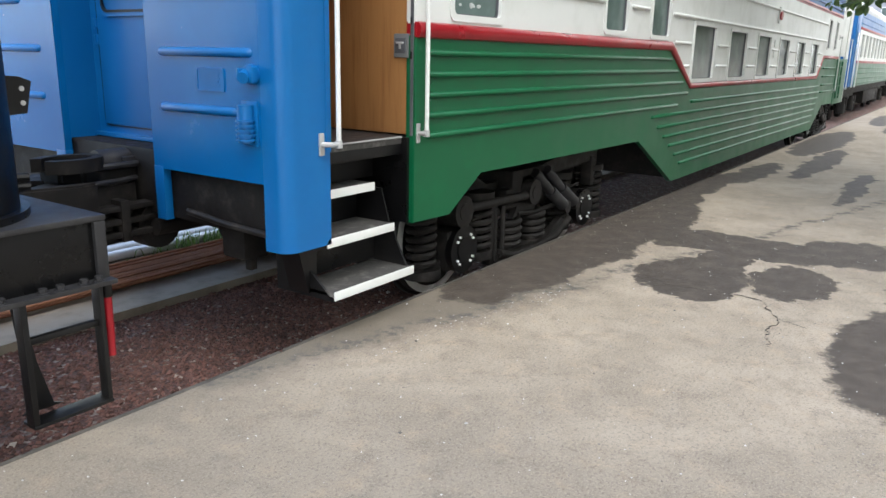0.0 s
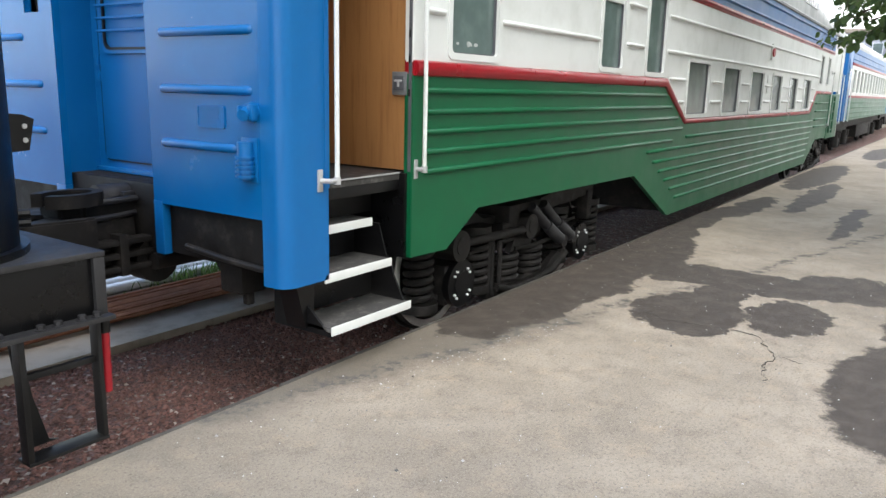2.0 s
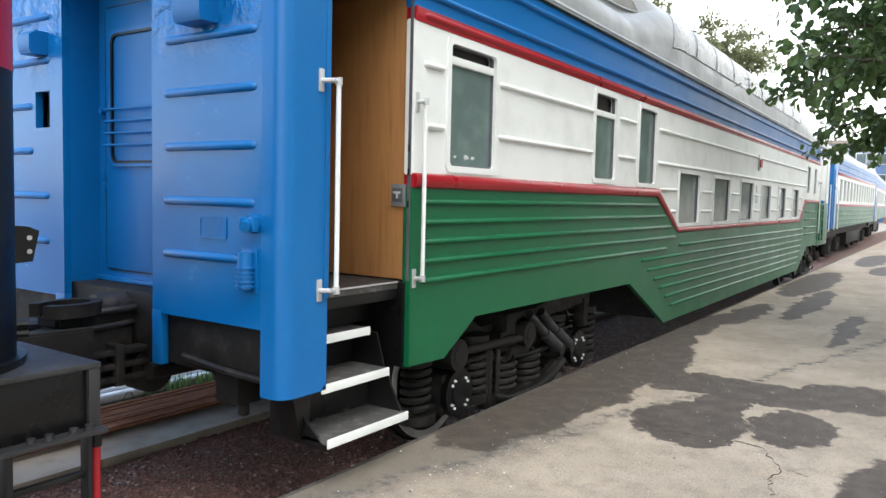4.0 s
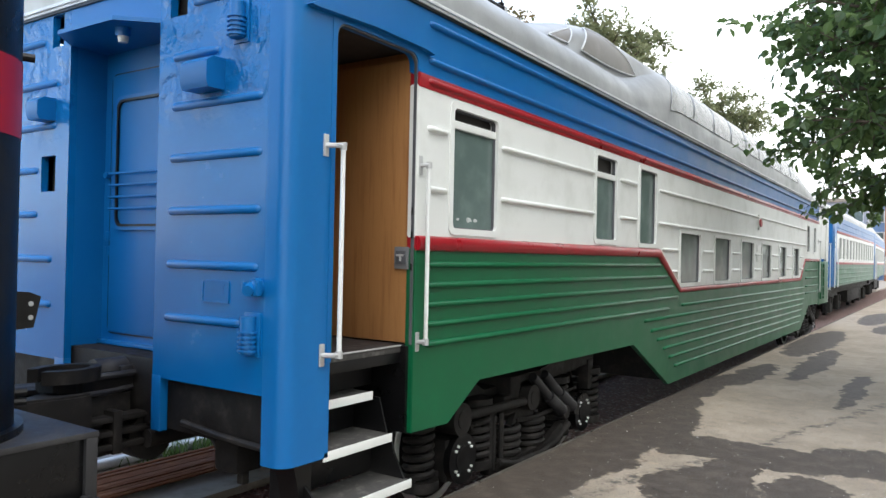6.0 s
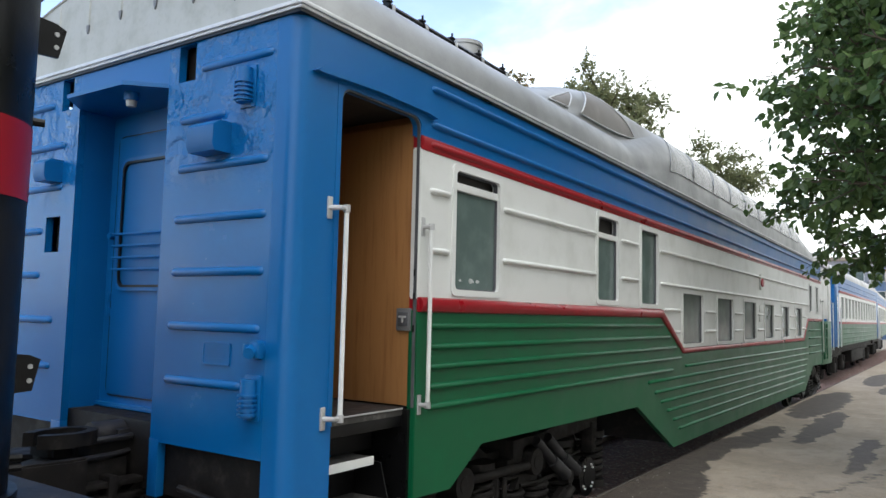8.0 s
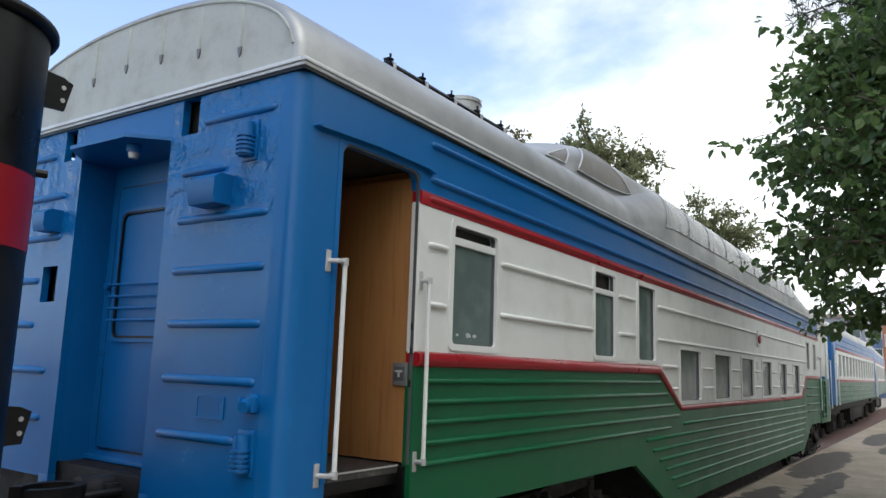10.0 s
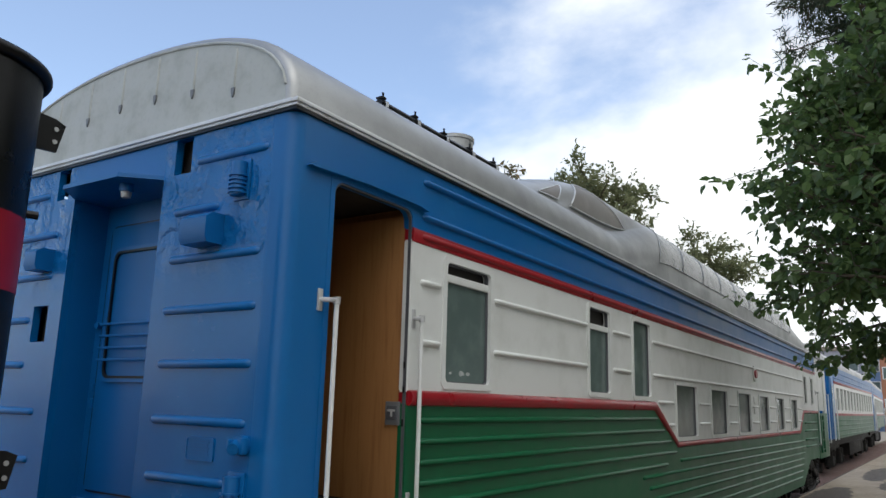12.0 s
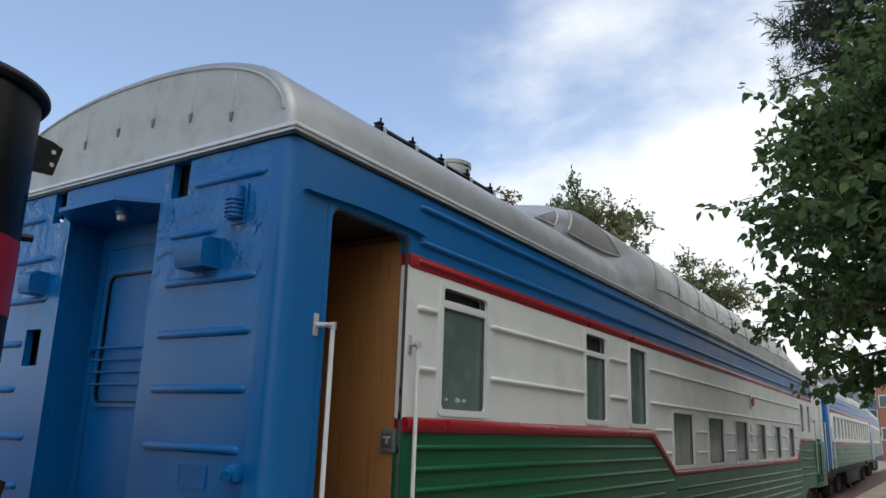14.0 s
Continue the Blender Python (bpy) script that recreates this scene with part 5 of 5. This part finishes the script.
part("brace", b, BLACK, hang)
b = nb()
box(b, -1.325, -0.985, 0.055, 0.15, 0.075, 0.09, 0.003)
part("foot_plate", b, BLACK, hang)
b = nb()
box(b, -1.31, -0.99, 0.085, 0.115, 0.42, 0.445, 0.003)
part("cross_bar", b, BLACK, hang)
b = nb()
tube(b, [(-0.95, 0.10, 0.60), (-0.95, 0.10, 0.535)], 0.026, 10)
lever = part("lever", b, BLACK, eng)
b = nb()
tube(b, [(-0.95, 0.10, 0.535), (-0.953, 0.10, 0.27)], 0.021, 12)
part("handle", b, RED, lever, "red painted lever handle")

COL = (-1.475, 0.56)
col = root("banded_column", (COL[0], COL[1], 0.885), "tall black cylindrical stack with a red band", "chimney")
b = nb()
cyl(b, (*COL, 0.885), (*COL, 2.96), 0.395, seg=56)
part("shell", b, BLACK, col)
b = nb()
cyl(b, (*COL, 0.885), (*COL, 0.915), 0.43, seg=56)
part("base_flange", b, BLACK, col)
b = nb()
tube(b, [(COL[0] + 0.40 * math.cos(2 * math.pi * k / 56), COL[1] + 0.40 * math.sin(2 * math.pi * k / 56), 2.985) for k in range(56)], 0.028, 10, closed=True)
part("rim", b, BLACK, col)
b = nb()
o = [(COL[0] + 0.3975 * math.cos(2 * math.pi * k / 56), COL[1] + 0.3975 * math.sin(2 * math.pi * k / 56)) for k in range(56)]
for z0, z1 in ((2.06, 2.365),):
    A = [b.verts.new((x, y, z0)) for x, y in o]
    B = [b.verts.new((x, y, z1)) for x, y in o]
    for k in range(56):
        b.faces.new((A[k], A[(k + 1) % 56], B[(k + 1) % 56], B[k]))
part("band", b, RED, col, "red painted band")
for z, l in ((2.83, 0.17), (1.35, 0.15)):
    x = COL[0] + 0.39
    b = nb()
    prism(b, [(x - 0.12, z - 0.09), (x + l - 0.03, z - 0.075), (x + l, z + 0.06), (x + l - 0.05, z + 0.08), (x - 0.12, z + 0.10)], "y", COL[1] - 0.008, COL[1] + 0.008)
    br = part("lug", b, BLACK, col)
    for dz in (-0.03, 0.03):
        b = nb()
        cyl(b, (x + l - 0.045, COL[1] - 0.014, z + dz), (x + l - 0.045, COL[1] + 0.0, z + dz), 0.011, seg=10)
        part("hole", b, STEEL, br)
for z in (2.42, 0.98, 1.02):
    b = nb()
    cyl(b, (COL[0] + 0.37, COL[1] - 0.10, z), (COL[0] + 0.43, COL[1] - 0.12, z), 0.018, seg=8)
    part("bolt", b, BLACK, col)

# ---- stacked bars, pipes and weeds beyond the track ----
rng = random.Random(11)
for k in range(44):
    y = 2.45 + 0.0135 * k + rng.uniform(-0.004, 0.004)
    z = -0.289 + 0.021 * rng.choice((0, 1, 1, 2, 3))
    b = nb()
    x0 = -5 + rng.uniform(-0.3, 0.3)
    tube(b, [(x0, y, z), (0.5, y + rng.uniform(-0.02, 0.02), z), (5.5 + rng.uniform(-0.4, 0.4), y + rng.uniform(-0.05, 0.05), z)], 0.011, 6)
    thing("steel_bar", b, RUST, "long rusty steel bar lying on the concrete", "steel bar", "stack of rusty bars")
for k in range(6):
    y = 3.30 + 0.115 * k
    b = nb()
    zz = -0.252 + 0.022 * k
    tube(b, [(-4, y, zz), (2.6 + 0.3 * (k % 3), y + 0.03, zz)], 0.048, 12)
    thing("metal_pipe", b, GALV, "long bright galvanised metal pipe on the ground", "pipe", "pile of metal pipes")
b = nb()
for x, y in ((0.42, 3.10),):
    box(b, x, x + 0.03, y, y + 0.16, -0.3, -0.10, 0.004)
    box(b, x - 0.1, x + 0.2, y + 0.1, y + 0.16, -0.12, -0.09, 0.004)
    tube(b, [(x - 0.05, y, -0.12), (x, y - 0.1, -0.32)], 0.012, 6)
thing("pipe_stand", b, BLACK, "small black metal bracket beside the pipes", "bracket")
verts, faces = [], []
for i in range(190):
    x, y = rng.gauss(1.95, 0.30), rng.gauss(3.24, 0.05)
    h, a = rng.uniform(0.05, 0.17), rng.uniform(0, 6.28)
    dx, dy = math.cos(a) * 0.005, math.sin(a) * 0.005
    lx, ly = rng.uniform(-0.08, 0.08), rng.uniform(-0.08, 0.08)
    n0 = len(verts)
    verts += [(x - dx, y - dy, -0.30), (x + dx, y + dy, -0.30), (x + lx * 0.5 + dx, y + ly * 0.5 + dy, -0.30 + h * 0.7), (x + lx * 0.5 - dx, y + ly * 0.5 - dy, -0.30 + h * 0.7), (x + lx, y + ly, -0.30 + h)]
    faces += [(n0, n0 + 1, n0 + 2, n0 + 3), (n0 + 3, n0 + 2, n0 + 4)]
me = bpy.data.meshes.new("weeds")
me.from_pydata(verts, [], faces)
me.materials.append(GRASS)
tagged(new("weeds", me), "thin green weeds growing beside the pipes", "weeds", kind="stuff")

# ---- following coaches ----
def plain_coach(length, m):
    """A seated coach with a row of windows, ribs, blue door bay and grey roof, built along its own x."""
    c = root("railway_coach", (0, 0, 0), "blue, white and green ribbed railway coach", "railway coach", "coaches behind the dome coach")
    n = 13
    x0, dx = 1.6, (length - 3.2) / n
    wins = [(x0 + dx * k + 0.2, x0 + dx * (k + 1) - 0.2, 1.82, 2.6) for k in range(n)]
    b = nb()
    box(b, 1.2, length - 1.2, 0, 0.05, 0.92, 1.66)
    g = part("lower_side_panel", b, GREEN, c)
    for z in (1.50, 1.33, 1.16, 1.0):
        b = nb()
        rib(b, (1.3, 0, z), (length - 1.3, 0, z), (0, -1, 0), 0.02, 0.016)
        part("rib", b, WHITE if z == 1.2 else GREEN, g)
    b = nb()
    cells(b, [1.2, length - 1.2], lambda x: 1.74, lambda x: 2.71, wins, 0, 0.05)
    part("window_band", b, WHITE, c)
    b = nb()
    box(b, 1.2, length - 1.2, -0.02, 0.05, 1.66, 1.74, 0.01)
    box(b, 1.2, length - 1.2, -0.015, 0.05, 2.71, 2.79, 0.008)
    part("stripe", b, RED, c)
    b = nb()
    box(b, 1.2, length - 1.2, 0, 0.05, 2.79, 3.27)
    for z in (2.9, 3.1):
        rib(b, (1.3, 0, z), (length - 1.3, 0, z), (0, -1, 0), 0.02, 0.016)
    part("upper_side_panel", b, BLUE, c)
    for x0_, x1_, z0, z1 in wins:
        b = nb()
        ring(b, rounded(x0_ - 0.03, x1_ + 0.03, z0 - 0.03, z1 + 0.03, 0.05), rounded(x0_ + 0.02, x1_ - 0.02, z0 + 0.02, z1 - 0.02, 0.04), "y", -0.012, 0.04)
        f = part("window_frame", b, WHITE, c)
        b = nb()
        box(b, x0_, x1_, 0.03, 0.036, z0, z1)
        part("pane", b, GLASS, f)
    for a, e in ((0.0, 1.2), (length - 1.2, length)):
        b = nb()
        box(b, a, e, 0.0, W, 0.92, 3.27, 0.04)
        bay = part("door_bay", b, BLUE, c, "blue entrance bay")
        b = nb()
        box(b, a + 0.3, e - 0.2, -0.01, 0.02, 1.0, 2.85, 0.01)
        d = part("entrance_door", b, BLUE, bay)
        b = nb()
        box(b, a + 0.5, e - 0.4, -0.016, 0.0, 1.9, 2.6, 0.005)
        part("pane", b, GLASS, d)
        for x in (a + 0.2, e - 0.1):
            b = nb()
            tube(b, [(x, -0.06, 0.9), (x, -0.06, 2.2)], 0.018, 8)
            part("grab_rail", b, WHITE, bay)
    b = nb()
    box(b, 1.2, length - 1.2, W - 0.05, W, 0.92, 3.27)
    part("back_side", b, BLUE, c)
    b = nb()
    box(b, 1.0, length - 1.0, 0.3, W - 0.3, 0.62, 0.95)
    box(b, 8, 14, 0.3, 1.2, 0.1, 0.6, 0.03)
    part("underframe", b, GRIME, c)
    b = nb()
    prev = None
    for x in (0.0, 0.06, length - 0.06, length):
        cur = [b.verts.new((x, y, z)) for y, z in profile(RISE, 0.06 if x in (0.0, length) else 0)]
        if prev:
            for k in range(len(cur) - 1):
                b.faces.new((prev[k], prev[k + 1], cur[k + 1], cur[k]))
        else:
            b.faces.new(cur)
        prev = cur
    part("roof", b, SILVER, c)
    for wx in (2.6, 5.0, length - 5.0, length - 2.6):
        b = nb()
        for y in (0.72, 2.3):
            cyl(b, (wx, y, 0.13), (wx, y + 0.12, 0.13), 0.475, seg=28)
        cyl(b, (wx, 0.3, 0.13), (wx, 2.8, 0.13), 0.08, seg=10)
        part("wheelset", b, GRIME, c)
        b = nb()
        box(b, wx - 0.2, wx + 0.2, 0.3, 0.6, -0.05, 0.28, 0.03)
        for sx in (-0.33, 0.33):
            cyl(b, (wx + sx, 0.4, -0.02), (wx + sx, 0.4, 0.5), 0.12, seg=12)
        part("axle_box", b, GRIME, c)
    for cx in (3.8, length - 3.8):
        b = nb()
        box(b, cx - 1.8, cx + 1.8, 0.42, 0.6, 0.4, 0.62, 0.02)
        part("bogie_frame", b, GRIME, c)
    c.matrix_basis = m
    return c


second = plain_coach(18.5, pose(24.4, 0.58, -0.08, 0, 0, 0.8))
third = copy_thing(second, pose(43.8, 0.95, -0.08, 0, 0, 2.6))

# ---- trees ----
def leaf_shape(verts, faces, p, d, up, size, wide=0.75):
    """A pointed, folded leaf of six corners."""
    side = d.cross(up).normalized() * size * wide * 0.5
    fold = up * size * 0.10
    n0 = len(verts)
    verts += [p, p + d * size * 0.35 + side + fold, p + d * size * 0.7 + side * 0.7 + fold, p + d * size, p + d * size * 0.7 - side * 0.7 + fold, p + d * size * 0.35 - side + fold]
    faces += [(n0, n0 + 1, n0 + 2, n0 + 3), (n0, n0 + 3, n0 + 4, n0 + 5)]


def rand_dir(rng):
    while True:
        v = Vector((rng.uniform(-1, 1), rng.uniform(-1, 1), rng.uniform(-1, 1)))
        if 0.1 < v.length < 1:
            return v.normalized()


def tree(base, height, crown, leaf, mat, seed, limbs, twigs, per_twig, label, droop=0.35, spread=0.22, crown_low=0.35, aim=None, trunk_r=0.16, wide=0.75, taper=0.0, boughs=()):
    """Tapered trunk, limbs that fork into twigs, and leaves strung along the twigs."""
    rng = random.Random(seed)
    base = Vector(base)
    t = root("tree", base, label, "tree", "trees by the track")
    b = nb()
    n = 9
    bend = Vector((rng.uniform(-0.3, 0.3), rng.uniform(-0.3, 0.3), 0))
    spine = [base + Vector((bend.x * (k / n) ** 2, bend.y * (k / n) ** 2, height * 0.9 * k / n)) for k in range(n + 1)]
    tube(b, spine, lambda f: trunk_r * (1 - 0.85 * f) + 0.01, 10)
    trunk = part("trunk", b, BARK, t)
    verts, faces = [], []
    for i in range(limbs + len(boughs)):
        f = crown_low + (0.97 - crown_low) * (i + rng.random()) / limbs
        s = base + Vector((bend.x * f * f, bend.y * f * f, height * 0.9 * f))
        a = 2.4 * i + rng.uniform(-0.4, 0.4)
        if aim is not None and rng.random() < 0.7:
            a = aim + rng.uniform(-1.0, 1.0)
        reach = crown * (0.55 + 0.45 * math.sin(math.pi * min(1, max(0.05, (f - crown_low) / (1 - crown_low) * 0.85 + 0.12)))) * rng.uniform(0.75, 1.12) * (1 - taper * f)
        end = s + Vector((math.cos(a) * reach, math.sin(a) * reach, reach * rng.uniform(0.05, 0.45)))
        if i >= limbs:
            s = base + Vector((0, 0, height * 0.42))
            end = Vector(boughs[i - limbs])
        mid = (s + end) / 2 + Vector((0, 0, reach * 0.12))
        pts = [s * (1 - q) ** 2 + mid * 2 * q * (1 - q) + end * q * q for q in [k / 6 for k in range(7)]]
        b = nb()
        tube(b, pts, lambda q: trunk_r * 0.32 * (1 - 0.9 * q) + 0.004, 6)
        for j in range(twigs):
            q = rng.uniform(0.3, 1.0)
            o = s * (1 - q) ** 2 + mid * 2 * q * (1 - q) + end * q * q
            d = (rand_dir(rng) + (end - s).normalized() * 0.7 + Vector((0, 0, 0.15))).normalized()
            L = crown * spread * rng.uniform(0.6, 1.5)
            tip = o + d * L
            tube(b, [o, (o + tip) / 2 + Vector((0, 0, 0.03)), tip], lambda q: 0.009 * (1 - 0.8 * q) * max(1.0, trunk_r * 4), 4)
            for k in range(per_twig):
                g = (k + rng.random()) / per_twig
                p = o + (tip - o) * g + rand_dir(rng) * leaf * 0.5
                ld = (rand_dir(rng) + d * 0.6 + Vector((0, 0, -droop * 2))).normalized()
                up = (rand_dir(rng) + Vector((0, 0, 0.9))).normalized()
                leaf_shape(verts, faces, p, ld, up, leaf * rng.uniform(0.6, 1.25), wide)
        part("limb", b, BARK, trunk)
    me = bpy.data.meshes.new("crown")
    me.from_pydata(verts, [], faces)
    me.materials.append(mat)
    cr = new("crown", me)
    cr.parent = t
    cr.matrix_parent_inverse = Matrix.Translation(-base)
    return t


tree((7.9, -3.9, 0), 7.4, 4.9, 0.125, LEAF, 21, 90, 16, 24, "broadleaf tree with dark green drooping leaves", aim=2.1, crown_low=0.37, spread=0.14, taper=0.72,
     boughs=((9.9, -1.1, 2.72), (9.4, -1.5, 2.62), (9.5, -1.75, 2.42), (8.9, -0.8, 3.3)))
tree((12.5, -5.0, 0), 13.5, 5.0, 0.20, NEEDLE, 3, 46, 13, 90, "tall pine with long dark needles", aim=2.1, crown_low=0.60, droop=0.1, spread=0.16, wide=0.055, trunk_r=0.2)
tree((26, 9.4, -0.4), 12.7, 2.8, 0.19, LEAF_FAR, 4, 60, 18, 18, "tall feathery greyish green tree behind the coaches", droop=0.1, wide=0.5)
tree((38, 8.4, -0.4), 11.6, 3.4, 0.22, LEAF_FAR, 7, 60, 18, 18, "tall feathery greyish green tree behind the coaches", droop=0.1, wide=0.5)
tree((14.3, 6.9, -0.4), 9.0, 1.6, 0.19, LEAF_WALNUT, 9, 14, 7, 9, "small tree with yellowing leaves behind the roof", droop=0.3, wide=0.4)
tree((62, 12.5, -0.4), 9, 4.0, 0.5, LEAF_FAR, 12, 20, 10, 9, "distant rounded green tree", droop=0.1)
# row behind the camera, added to dim the coach's reflections and side light
for k in range(13):
    x = -8.0 + 6.0 * k
    tree((x, -12.0 - 1.2 * (k % 2), 0), 8.5 + (k % 3), 3.9, 0.42, LEAF, 40 + k, 30, 9, 12, "broad dark green tree out of view, added to darken reflections", crown_low=0.12)

# ---- far buildings ----
def far_block(x0, x1, y0, y1, h, mat, floors, cols, label):
    r_ = root("apartment_building", ((x0 + x1) / 2, (y0 + y1) / 2, -0.4), label, "building")
    b = nb()
    box(b, x0, x1, y0, y1, -0.47, h, 0.05)
    part("wall", b, mat, r_)
    b = nb()
    box(b, x0 - 0.3, x1 + 0.3, y0 - 0.3, y1 + 0.3, h, h + 0.5, 0.05)
    part("roof", b, CONCRETE, r_)
    for i in range(floors):
        for j in range(cols):
            y = y0 + (y1 - y0) * (j + 0.5) / cols
            z = 1.2 + (h - 1.5) * (i + 0.4) / floors
            b = nb()
            box(b, x0 - 0.06, x0 + 0.05, y - 0.6, y + 0.6, z - 0.7, z + 0.7, 0.03)
            w = part("window", b, WHITE, r_)
            b = nb()
            box(b, x0 - 0.08, x0 - 0.05, y - 0.5, y + 0.5, z - 0.6, z + 0.6)
            part("pane", b, GLASS, w)


far_block(104, 116, 6.6, 17, 9.3, BUILDING, 3, 5, "pale grey apartment block far down the track")
far_block(100, 103, 4.5, 5.7, 9.0, BUILDING_BLUE, 3, 1, "narrow blue clad tower far down the track")
far_block(96, 99, 1.0, 4.2, 8.6, BRICK_RED, 2, 2, "orange rendered house far down the track")
